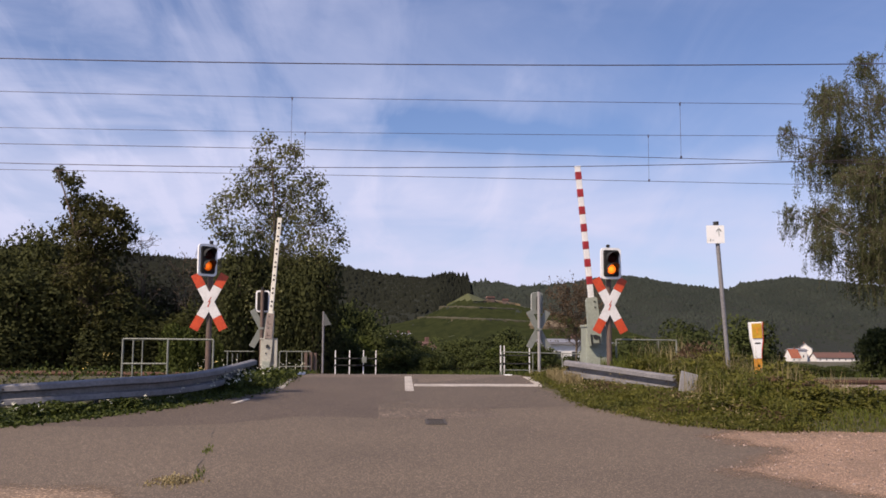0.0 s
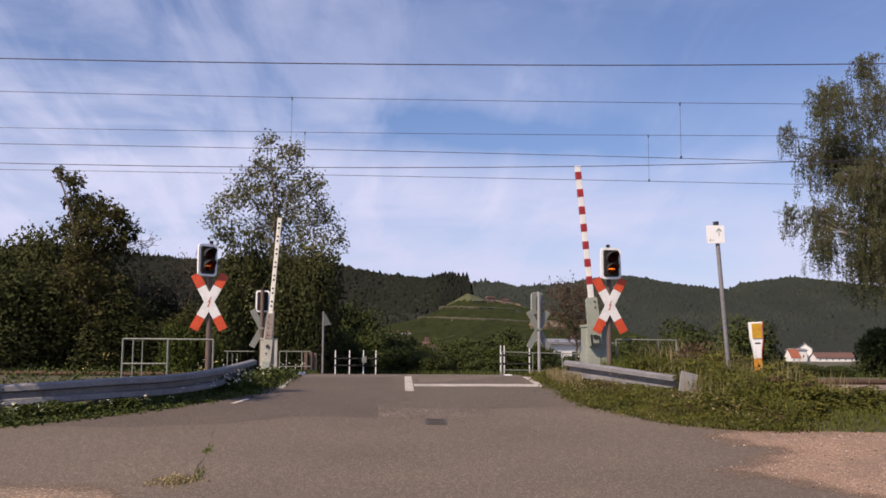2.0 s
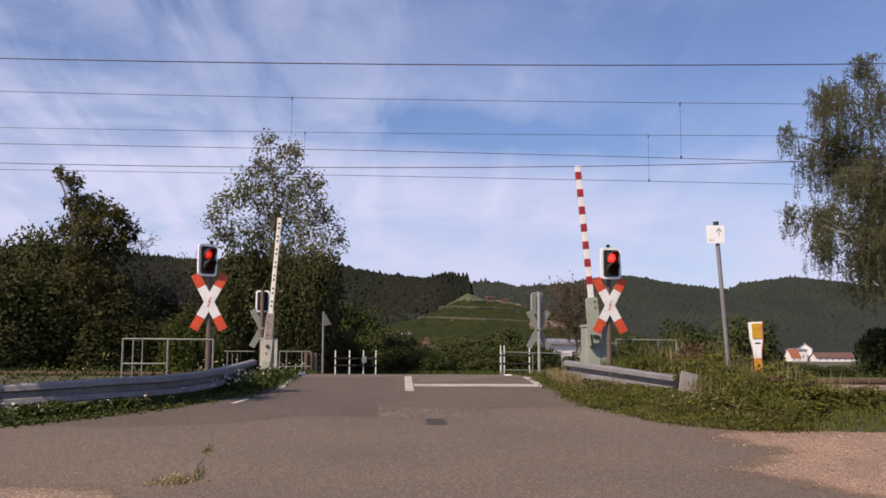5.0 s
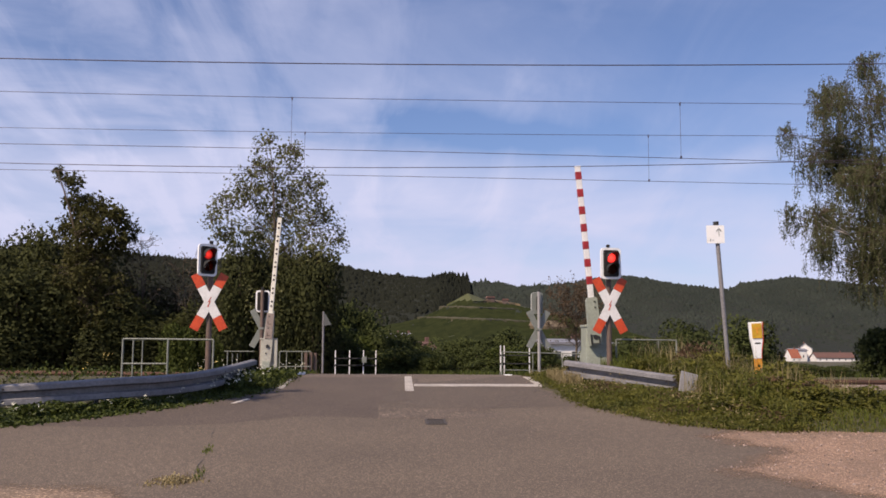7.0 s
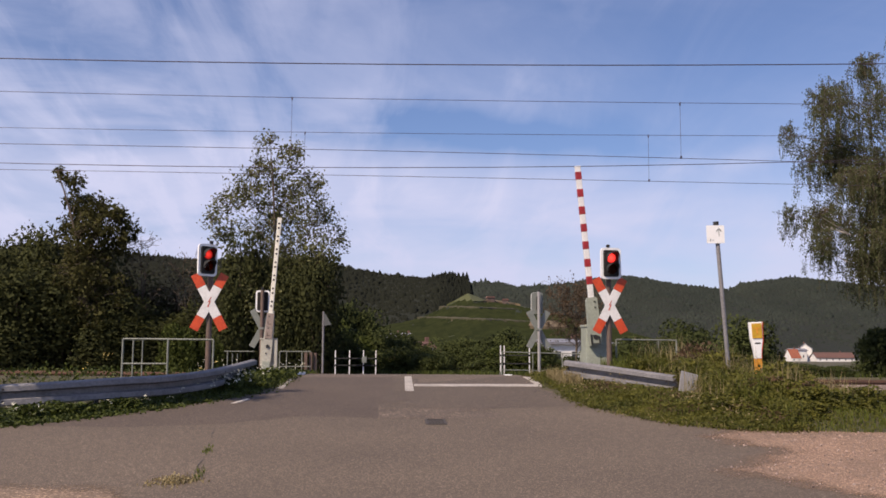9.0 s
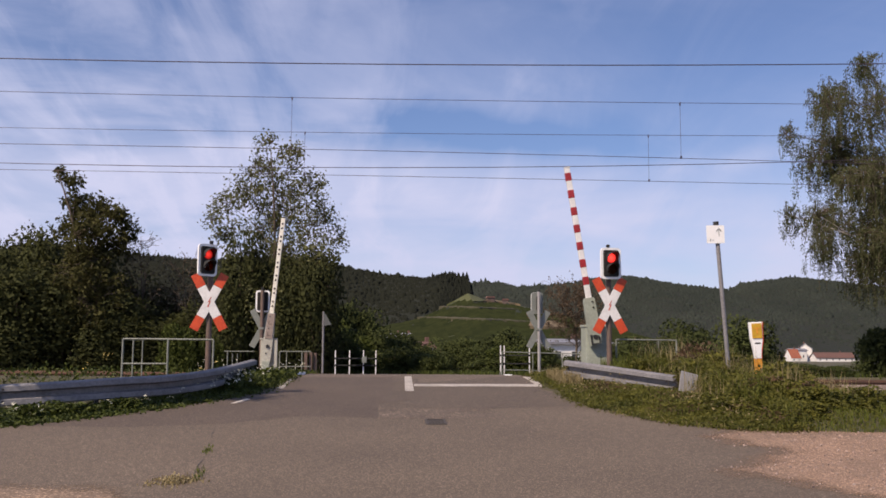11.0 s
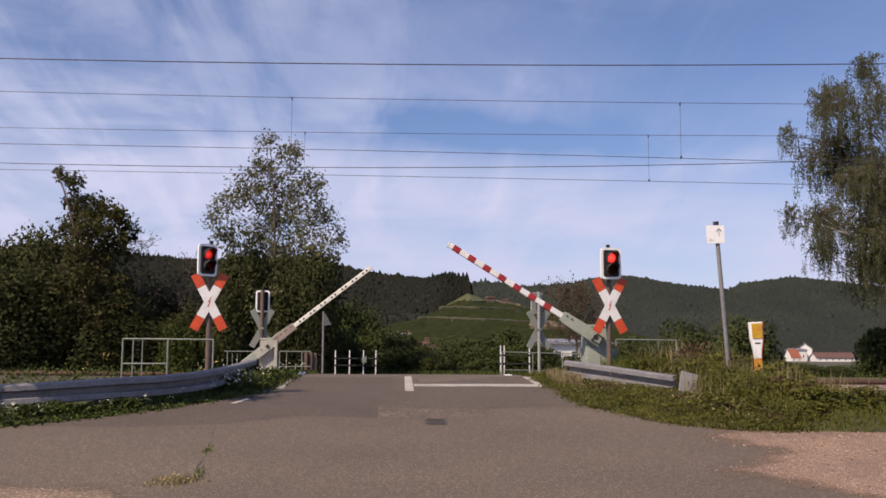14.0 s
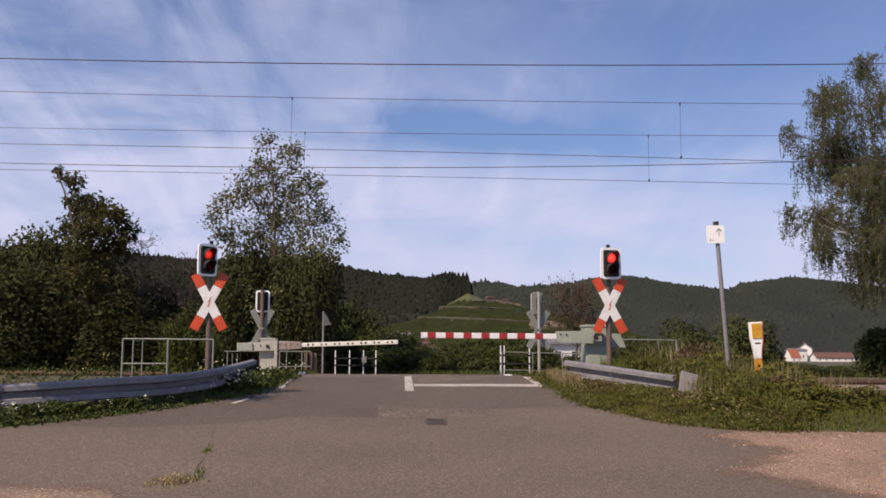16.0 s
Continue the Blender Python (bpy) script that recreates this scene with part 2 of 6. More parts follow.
M = dict(
    asphalt=material("asphalt", (0.1374, 0.1046, 0.07596), (0.104, 0.07902, 0.05851), 0.9, grain=60, stain=0.45, bump=0.18, speck=85),
    asphalt_new=material("newer asphalt", (0.1006, 0.07474, 0.0564), (0.07811, 0.05757, 0.04418), 0.9, grain=60, stain=0.8, bump=0.15, speck=90),
    asphalt_mid=material("greyish asphalt", (0.1122, 0.0848, 0.06317), (0.0869, 0.06572, 0.04935), 0.9, grain=60, stain=0.7, bump=0.16, speck=85),
    asphalt_old=material("worn asphalt", (0.1342, 0.1018, 0.07699), (0.1012, 0.07632, 0.05823), 0.92, grain=40, stain=1.6, bump=0.45, speck=38),
    gravel=material("reddish gravel", (0.300, 0.192, 0.1297), (0.205, 0.138, 0.09682), 0.95, grain=34, stain=1.1, bump=0.6, speck=75),
    stone=material("gravel stones", (0.42, 0.30, 0.25), (0.26, 0.21, 0.19), 0.9, grain=30, stain=6, bump=0.3, spread=0.45),
    dirt=material("dry earth", (0.25, 0.172, 0.118), (0.17, 0.125, 0.09), 0.95, grain=30, stain=2.2, bump=0.5, speck=55),
    soil=material("grassy earth", (0.050, 0.055, 0.022), (0.095, 0.072, 0.040), 0.95, grain=14, stain=0.7, bump=0.4),
    ballast=material("track ballast", (0.25, 0.19, 0.16), (0.13, 0.10, 0.085), 0.95, grain=30, stain=1.5, bump=0.6, speck=18),
    paint=material("road paint", (0.52, 0.47, 0.42), (0.27, 0.24, 0.21), 0.7, grain=26, stain=3.5, bump=0.2),
    iron=material("cast iron", (0.075, 0.064, 0.058), (0.05, 0.043, 0.04), 0.8, 0.0, grain=60, stain=8),
    rail=material("rusty rail", (0.16, 0.085, 0.055), (0.09, 0.055, 0.04), 0.7, 0.4, grain=40, stain=3),
    zinc=material("galvanised steel", (0.2632, 0.2531, 0.2576), (0.1624, 0.1568, 0.1653), 0.6, 0.2, grain=25, stain=3.0, bump=0.06),
    zinc_dull=material("dull galvanised tube", (0.29, 0.30, 0.26), (0.20, 0.21, 0.18), 0.55, 0.4, grain=25, stain=4, bump=0.05),
    post_grey=material("weathered grey post", (0.36, 0.35, 0.34), (0.26, 0.25, 0.25), 0.55, 0.2, grain=25, stain=3.0, bump=0.06),
    tile_red=material("orange-red roof tiles", (0.30, 0.095, 0.05), (0.22, 0.07, 0.04), 0.8, grain=6, stain=0.6, bump=0.2),
    white=material("white enamel", (0.80, 0.79, 0.78), (0.66, 0.65, 0.64), 0.4, grain=20, stain=4, bump=0.03),
    bright=material("bright white enamel", (0.90, 0.90, 0.89), (0.84, 0.84, 0.83), 0.35, grain=20, stain=4, bump=0.02),
    cream=material("off-white boom paint", (0.84, 0.81, 0.72), (0.70, 0.66, 0.56), 0.45, grain=20, stain=5, bump=0.03),
    red=material("signal red", (0.62, 0.080, 0.020), (0.49, 0.055, 0.018), 0.42, grain=20, stain=5, bump=0.03),
    boomred=material("boom red", (0.36, 0.025, 0.03), (0.26, 0.02, 0.022), 0.42, grain=20, stain=5, bump=0.03),
    black=material("matt black housing", (0.014, 0.014, 0.015), (0.026, 0.026, 0.027), 0.75, grain=30, stain=5, bump=0.05),
    board=material("dark signal board", (0.010, 0.009, 0.009), (0.018, 0.016, 0.016), 0.9, grain=20, stain=4, bump=0.03),
    mast=material("brown painted mast", (0.16, 0.105, 0.08), (0.095, 0.07, 0.06), 0.6, 0.1, grain=24, stain=3, bump=0.15),
    greenbox=material("grey-green machine paint", (0.34, 0.37, 0.31), (0.26, 0.28, 0.235), 0.5, grain=24, stain=2.5, bump=0.06),
    palebox=material("faded pale machine paint", (0.46, 0.46, 0.39), (0.33, 0.31, 0.27), 0.55, grain=24, stain=2.5, bump=0.08),
    sign_back=material("dark weathered sign back", (0.125, 0.13, 0.125), (0.08, 0.085, 0.08), 0.55, 0.2, grain=20, stain=4, bump=0.05),
    rosy=material("faded pinkish-brown paint", (0.34, 0.27, 0.23), (0.25, 0.20, 0.175), 0.6, grain=24, stain=4, bump=0.08),
    grey=material("grey sign back", (0.235, 0.25, 0.225), (0.17, 0.185, 0.165), 0.5, 0.2, grain=20, stain=3, bump=0.05),
    yellow=material("golden yellow plate", (0.62, 0.36, 0.02), (0.50, 0.28, 0.02), 0.45, grain=22, stain=7, bump=0.03),
    orange=material("orange-yellow post", (0.80, 0.36, 0.03), (0.66, 0.27, 0.03), 0.45, grain=22, stain=6, bump=0.04),
    wire=material("dark wire", (0.10, 0.075, 0.085), (0.07, 0.05, 0.06), 0.5, 0.5, grain=30, stain=2, bump=0),
    bark=material("brown bark", (0.13, 0.095, 0.065), (0.07, 0.055, 0.04), 0.9, grain=18, stain=3, bump=0.5),
    birchbark=material("pale birch bark", (0.48, 0.44, 0.40), (0.13, 0.11, 0.10), 0.8, grain=9, stain=2, bump=0.3),
    wall=material("white render", (0.78, 0.76, 0.73), (0.66, 0.64, 0.61), 0.8, grain=8, stain=0.5, bump=0.05),
    tile=material("red-brown roof tiles", (0.15, 0.075, 0.058), (0.10, 0.055, 0.046), 0.8, grain=6, stain=0.6, bump=0.2),
    slate=material("grey roof sheet", (0.24, 0.24, 0.26), (0.18, 0.18, 0.20), 0.6, grain=6, stain=0.6, bump=0.1),
    pane=material("dark window glass", (0.03, 0.035, 0.04), (0.05, 0.055, 0.06), 0.15, grain=5, stain=1, bump=0),
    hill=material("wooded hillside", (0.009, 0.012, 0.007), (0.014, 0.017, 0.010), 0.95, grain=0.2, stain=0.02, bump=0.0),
    vineyard=material("vineyard slope", (0.026, 0.035, 0.01066), (0.042, 0.049, 0.0164), 0.95, grain=0.35, stain=0.03, bump=0.0),
    meadow=material("pale hill meadow", (0.085, 0.088, 0.02788), (0.058, 0.066, 0.0205), 0.95, grain=0.3, stain=0.06, bump=0.0),
    fallow=material("brownish fallow terrace", (0.046, 0.040, 0.021), (0.032, 0.036, 0.016), 0.95, grain=0.35, stain=0.05, bump=0.0),
    earth_pale=material("bare pale earth", (0.20, 0.145, 0.082), (0.13, 0.098, 0.055), 0.95, grain=0.4, stain=0.07, bump=0.0),
    terrace=material("dry terrace bank", (0.074, 0.062, 0.034), (0.042, 0.043, 0.021), 0.95, grain=0.3, stain=0.05, bump=0.0),
    redlens=lens_material("red lens", (1.0, 0.045, 0.035)),
    amberlens=lens_material("amber lens", (1.0, 0.19, 0.014)),
    lamp=glow_material("lit lamp", (1.0, 0.95, 0.85), 4.2, 1.2, 0.098),
    lamp_dim=glow_material("lit lamp seen off its beam", (1.0, 0.95, 0.85), 1.5, 0.2, 0.098),
    l_tree=leaf_material("grey-green leaves", (0.062, 0.068, 0.02132), (0.165, 0.166, 0.0656), 0.22),
    l_birch=leaf_material("birch leaves", (0.042, 0.052, 0.017), (0.116, 0.126, 0.052), 0.28),
    l_dark=leaf_material("olive leaves", (0.034, 0.035, 0.00984), (0.088, 0.084, 0.02624), 0.3, 0.8),
    l_fresh=leaf_material("fresh shrub leaves", (0.030, 0.042, 0.00656), (0.080, 0.098, 0.01968), 0.3, 0.7),
    l_hedge=leaf_material("hedge leaves", (0.027, 0.032, 0.010), (0.062, 0.068, 0.022), 0.22, 0.95, patch=6.0, leafwise=0.3, soft=0.7),
    l_bush=leaf_material("bush leaves", (0.019, 0.027, 0.007), (0.067, 0.082, 0.023), 0.22, 0.9, patch=5.0, leafwise=0.4, soft=0.6),
    l_vine=leaf_material("vine leaves", (0.014, 0.021, 0.00492), (0.038, 0.047, 0.0123), 0.15, 0.9, patch=0.05, leafwise=0.5, soft=0.5, way=(-0.1, -0.6, 0.8)),
    l_weed=leaf_material("weed leaves", (0.030, 0.038, 0.00574), (0.165, 0.155, 0.02788), 0.32, patch=2.2, leafwise=0.6, soft=0.35),
    l_ivy=leaf_material("ivy leaves", (0.014, 0.024, 0.00492), (0.078, 0.096, 0.01804), 0.2, 0.45, patch=2.5),
    l_grass=leaf_material("meadow grass", (0.054, 0.078, 0.01148), (0.160, 0.178, 0.03444), 0.35, patch=1.2),
    l_dry=leaf_material("dry grass", (0.20, 0.160, 0.075), (0.37, 0.30, 0.155), 0.35, patch=2),
    l_brown=leaf_material("withered brown foliage", (0.062, 0.040, 0.022), (0.105, 0.065, 0.0352), 0.2),
    l_scrub=leaf_material("brownish scrub leaves", (0.018, 0.016, 0.00704), (0.054, 0.043, 0.02112), 0.15, 0.95, patch=6.0, leafwise=0.4, soft=0.4),
    petal=leaf_material("white petals", (0.6, 0.6, 0.5), (0.75, 0.72, 0.55), 0.2),
    petal_y=leaf_material("yellow petals", (0.55, 0.40, 0.08), (0.65, 0.52, 0.2), 0.2),
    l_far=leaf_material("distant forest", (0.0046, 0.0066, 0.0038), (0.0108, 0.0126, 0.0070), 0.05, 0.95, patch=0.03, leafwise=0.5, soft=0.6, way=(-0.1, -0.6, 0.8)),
    # bluish distance haze is mixed into this forest's base colour
    l_far_hazed=leaf_material("distant mixed forest with haze tint", (0.0130, 0.0180, 0.0150), (0.0315, 0.0385, 0.0305), 0.05, 0.95, patch=0.012, leafwise=0.45, soft=0.48, way=(-0.1, -0.6, 0.8)),
)


# ---- building helpers ----
def part(name, bm, mat, parent=None, label="", smooth=False):
    """Links a bmesh (or ready mesh) as one mesh object under a thing or a part."""
    if isinstance(bm, bpy.types.Mesh):
        me = bm
    else:
        me = bpy.data.meshes.new(name)
        bmesh.ops.recalc_face_normals(bm, faces=bm.faces)
        bm.to_mesh(me)
        bm.free()
    if not me.materials:
        me.materials.append(M[mat])
    if smooth:
        for f in me.polygons:
            f.use_smooth = True
    ob = new(name, me)
    if parent:
        ob.parent = parent
    if label:
        ob["label"] = label
    return ob


def thing(name, m, label, category, group="", kind=""):
    ob = new(name)
    ob.empty_display_size = 0.1
    ob.matrix_basis = m
    return tagged(ob, label, category, group, kind)


def box(bm, x0, x1, y0, y1, z0, z1, bevel=0.0, m=None):
    made = bmesh.ops.create_cube(bm, size=1.0, matrix=Matrix.Translation(((x0 + x1) / 2, (y0 + y1) / 2, (z0 + z1) / 2)) @ Matrix.Diagonal((x1 - x0, y1 - y0, z1 - z0, 1)))["verts"]
    if bevel:
        edges = {e for v in made for e in v.link_edges}
        got = bmesh.ops.bevel(bm, geom=list(edges), offset=bevel, segments=2, profile=0.6, affect="EDGES")
        made = list({v for f in got["faces"] for v in f.verts} | {v for v in made if v.is_valid})
    if m:
        bmesh.ops.transform(bm, matrix=m, verts=made)
    return bm


def tube(bm, a, b, r0, r1=None, seg=10):
    a, b = Vector(a), Vector(b)
    m = Matrix.Translation((a + b) / 2) @ (b - a).to_track_quat("Z", "Y").to_matrix().to_4x4()
    bmesh.ops.create_cone(bm, cap_ends=True, segments=seg, radius1=r0, radius2=r0 if r1 is None else r1, depth=(b - a).length, matrix=m)
    return bm


def B():
    return bmesh.new()


def plate(bm, pts, y0, y1):
    """A flat shape in x and z, from y0 to y1 thick."""
    v0 = [bm.verts.new((x, y0, z)) for x, z in pts]
    v1 = [bm.verts.new((x, y1, z)) for x, z in pts]
    bm.faces.new(v0)
    bm.faces.new(v1[::-1])
    for i in range(len(pts)):
        j = (i + 1) % len(pts)
        bm.faces.new((v0[i], v0[j], v1[j], v1[i]))
    return bm


def rounded(w, h, r, n=5):
    pts = []
    for cx, cz, a in ((w / 2 - r, h / 2 - r, 0), (-w / 2 + r, h / 2 - r, 90), (-w / 2 + r, -h / 2 + r, 180), (w / 2 - r, -h / 2 + r, 270)):
        pts += [(cx + r * math.cos(radians(a + 90 * i / n)), cz + r * math.sin(radians(a + 90 * i / n))) for i in range(n + 1)]
    return pts


def ring_plate(bm, outer, inner, y0, y1):
    """A frame between two outlines with as many corners each."""
    loops = [[bm.verts.new((x, y, z)) for x, z in pts] for pts, y in ((outer, y0), (inner, y0), (inner, y1), (outer, y1))]
    k = len(outer)
    for s in range(4):
        a, b = loops[s], loops[(s + 1) % 4]
        for i in range(k):
            j = (i + 1) % k
            bm.faces.new((a[i], a[j], b[j], b[i]))
    return bm


def raw_mesh(name, verts, faces, mat):
    me = bpy.data.meshes.new(name)
    me.from_pydata(np.asarray(verts).tolist(), [], np.asarray(faces).tolist() if not isinstance(faces, list) else faces)
    me.materials.append(M[mat])
    me.update()
    return me


def unit(v):
    return v / (np.linalg.norm(v, axis=-1, keepdims=True) + 1e-9)


def leaf_mesh(name, points, size, mat, rng, slim=0.55, hang=0.0, vary=0.45, squash=1.0, form=None):
    """One small folded leaf at each point. form: the outward direction of the foliage there."""
    n = len(points)
    d = unit(rng.normal(size=(n, 3)) + np.array([0, 0, -hang * 2.0]))
    s = unit(np.cross(d, rng.normal(size=(n, 3))))
    up = np.cross(d, s)
    k = (size * (1 + vary * rng.uniform(-1, 1, n)))[:, None]
    tip, base = points + d * k * 0.5, points - d * k * 0.5
    mid = points + up * k * 0.10
    a, b = mid + s * k * slim * 0.5, mid - s * k * slim * 0.5
    verts = np.stack([base, a, tip, b], 1)
    verts[:, :, 2] = points[:, None, 2] + (verts[:, :, 2] - points[:, None, 2]) * squash
    verts = verts.reshape(-1, 3)
    i = np.arange(n)[:, None] * 4
    faces = np.concatenate([i + [0, 1, 2], i + [0, 2, 3]], 0)
    me = raw_mesh(name, verts, faces, mat)
    if form is not None:
        at_ = me.attributes.new("form", "FLOAT_VECTOR", "POINT")
        at_.data.foreach_set("vector", np.repeat(form, 4, 0).astype(np.float32).ravel())
    return me


def blade_mesh(name, feet, height, width, mat, rng, bend=0.5):
    """Grass blades: two slender pieces each, bent over."""
    n = len(feet)
    ang = rng.uniform(0, 2 * np.pi, n)
    way = np.stack([np.cos(ang), np.sin(ang), np.zeros(n)], 1)
    side = np.stack([-np.sin(ang), np.cos(ang), np.zeros(n)], 1)
    h = np.asarray(height).reshape(-1, 1) * (0.6 + 0.7 * rng.random((n, 1)))
    z = np.array([0, 0, 1.0])
    lean = bend * rng.random((n, 1)) * h
    w = width * (0.6 + 0.8 * rng.random((n, 1)))
    p1 = feet + z * h * 0.6 + way * lean * 0.3
    p2 = feet + z * h * (1 - 0.25 * bend) + way * lean
    verts = np.stack([feet - side * w, feet + side * w, p1 - side * w * 0.7, p1 + side * w * 0.7, p2], 1).reshape(-1, 3)
    i = np.arange(n)[:, None] * 5
    faces = np.concatenate([i + [0, 1, 3], i + [0, 3, 2], i + [2, 3, 4]], 0)
    return raw_mesh(name, verts, faces, mat)


def wood_mesh(name, segs, mat, sides=6):
    """Tapered limbs from (start, end, radius, radius) rows."""
    a, b = np.array([s[0] for s in segs], float), np.array([s[1] for s in segs], float)
    ra, rb = np.array([s[2] for s in segs])[:, None, None], np.array([s[3] for s in segs])[:, None, None]
    d = unit(b - a)
    helper = np.where(np.abs(d[:, 2:3]) < 0.9, np.array([[0, 0, 1.0]]), np.array([[1.0, 0, 0]]))
    u = unit(np.cross(d, helper))
    v = np.cross(d, u)
    t = np.linspace(0, 2 * np.pi, sides, endpoint=False)[None, :, None]
    circle = np.cos(t) * u[:, None] + np.sin(t) * v[:, None]
    verts = np.concatenate([a[:, None] + circle * ra, b[:, None] + circle * rb], 1).reshape(-1, 3)
    j = np.arange(sides)
    quad = np.stack([j, (j + 1) % sides, sides + (j + 1) % sides, sides + j], 1)
    faces = (np.arange(len(segs))[:, None, None] * 2 * sides + quad[None]).reshape(-1, 4)
    me = raw_mesh(name, verts, faces, mat)
    for f in me.polygons:
        f.use_smooth = True
    return me


def lerp_table(v, table):
    xs, ys = zip(*table)
    return np.interp(v, xs, ys)


# ---- ground ----
def ramp(y):
    """Height of the road along its way: a ramp up to the railway and down behind it."""
    return lerp_table(y, ((-40, 0), (3.2, 0), (4.8, 0.056), (20.0, 1.115), (20.8, 1.145), (21.6, 1.145), (25, 1.05), (29.5, 0.96), (34, 0.89), (46, 0.8), (70, 0.0), (6000, 0.0)))


LEFT_EDGE = ((12.0, -14.0), (12.3, -7.0), (12.86, -4.78), (13.67, -3.97), (14.91, -3.09), (16.45, -2.13), (19.1, -1.77), (40, -1.8))
RIGHT_EDGE = ((12.0, 14.0), (12.25, 7.5), (12.5, 4.9), (13.16, 4.1), (15.0, 3.34), (17.67, 3.05), (40, 3.12))


def ground_height(x, y):
    x, y = np.asarray(x, float), np.asarray(y, float)
    z = ramp(y)
    over = np.clip(np.maximum(lerp_table(y, LEFT_EDGE) - x, x - lerp_table(y, RIGHT_EDGE)), 0, 2.5)
    bank = np.clip((y - 11.8) / 1.5, 0, 1) * np.clip((20.5 - y) / 2.0, 0, 1)
    trench = np.clip((y - 20.6) / 0.8, 0, 1) * np.clip((29.6 - y) / 0.8, 0, 1) * np.clip(over / 0.8, 0, 1)
    meadow = np.clip((x - 6.6) / 1.2, 0, 1) * np.clip((21.5 - y) / 1.0, 0, 1) * np.clip(z - 0.62, 0, 1)
    return z - 0.3 * trench - meadow + np.where(x > 0, 0.02 + 0.08 * np.clip(x - 5.2, 0, 1), -0.08) * over / 1.5 * bank - 0.012


def grid_sheet(name, xs, ys, height, mat):
    xx, yy = np.meshgrid(xs, ys)
    zz = height(xx, yy)
    verts = np.stack([xx, yy, zz], -1).reshape(-1, 3)
    w = len(xs)
    i = (np.arange(len(ys) - 1)[:, None] * w + np.arange(w - 1)[None]).reshape(-1, 1)
    me = raw_mesh(name, verts, i + [0, 1, w + 1, w], mat)
    for f in me.polygons:
        f.use_smooth = True
    return me


far_out = np.geomspace(34, 4600, 22)
ground = tagged(new("ground", grid_sheet("ground", np.concatenate([-far_out[::-1], np.arange(-30, 30.1, 0.5), far_out]),
                                          np.concatenate([-np.geomspace(10, 300, 8)[::-1], np.arange(-6, 60.1, 0.4), np.geomspace(64, 4600, 24)]), ground_height, "soil")),
                "grassy brown earth rising to the railway", "ground", kind="structure")


def strip_road(name, rows, across, mat, lift):
    """A road surface between its left and right edge, row by row."""
    verts, faces = [], []
    for y, x0, x1 in rows:
        for k in range(across + 1):
            x = x0 + (x1 - x0) * k / across
            verts.append((x, y, float(ramp(y)) + lift))
    for r in range(len(rows) - 1):
        for k in range(across):
            i = r * (across + 1) + k
            faces.append((i, i + 1, i + across + 2, i + across + 1))
    me = raw_mesh(name, verts, faces, mat)
    for f in me.polygons:
        f.use_smooth = True
    return me


road_rng = np.random.default_rng(5)
ys = np.arange(-6, 40.01, 0.2)
wob = lambda y, k: 0.05 * math.sin(y * 7.1 + k) + 0.04 * math.sin(y * 17.3 + 2 * k)
road = tagged(new("road", strip_road("road", [(y, float(lerp_table(y, LEFT_EDGE)) + wob(y, 1), float(lerp_table(y, RIGHT_EDGE)) + wob(y, 4)) for y in ys], 6, "asphalt", 0.0)),
              "worn grey asphalt road ramping up to the crossing", "road", kind="structure")


def patch_sheet(name, outline, mat, lift, label, kind="structure"):
    """A low irregular patch that follows the ramp."""
    bm = B()
    bm.faces.new([bm.verts.new((x, y, 0)) for x, y in outline])
    bmesh.ops.triangulate(bm, faces=bm.faces)
    for _ in range(5 if mat in ("gravel", "dirt") else 3):
        bmesh.ops.subdivide_edges(bm, edges=bm.edges[:], cuts=1)
    for v in bm.verts:
        edge = any(e.is_boundary for e in v.link_edges)
        if edge and mat in ("gravel", "dirt"):
            v.co.x += 0.10 * noise.noise(Vector((v.co.x * 3, v.co.y * 3, 1))) + 0.10 * noise.noise(Vector((v.co.x * 11, v.co.y * 11, 2)))
            v.co.y += 0.13 * noise.noise(Vector((v.co.x * 3, v.co.y * 3, 5))) + 0.14 * noise.noise(Vector((v.co.x * 11, v.co.y * 11, 7)))
        v.co.z = float(ramp(v.co.y)) + (lift if not edge else lift * 0.35)
    ob = part(name, bm, mat)
    return tagged(ob, label, "road surface", kind=kind)


patch_sheet("road_patch", [(-2.05, 13.2), (-1.0, 14.0), (0.02, 13.8), (0.02, 15.0), (0.35, 18.1), (0.3, 20.0), (-1.7, 20.0), (-1.75, 18.9), (-2.1, 16.6), (-3.0, 15.0), (-3.6, 14.1), (-4.5, 13.0), (-3.2, 12.9)], "asphalt_new", 0.003, "smoother darker resurfaced strip of asphalt")
patch_sheet("road_patch", [(0.02, 13.75), (1.75, 13.7), (1.72, 14.75), (0.05, 14.85)], "asphalt_old", 0.006, "rough stony repair patch in the asphalt")
patch_sheet("road_patch", [(0.06, 14.92), (1.75, 14.82), (3.28, 15.3), (3.0, 17.7), (3.0, 20.3), (0.28, 20.3), (0.32, 18.1), (0.03, 15.6)], "asphalt_mid", 0.007, "even grey asphalt of one lane before the crossing")


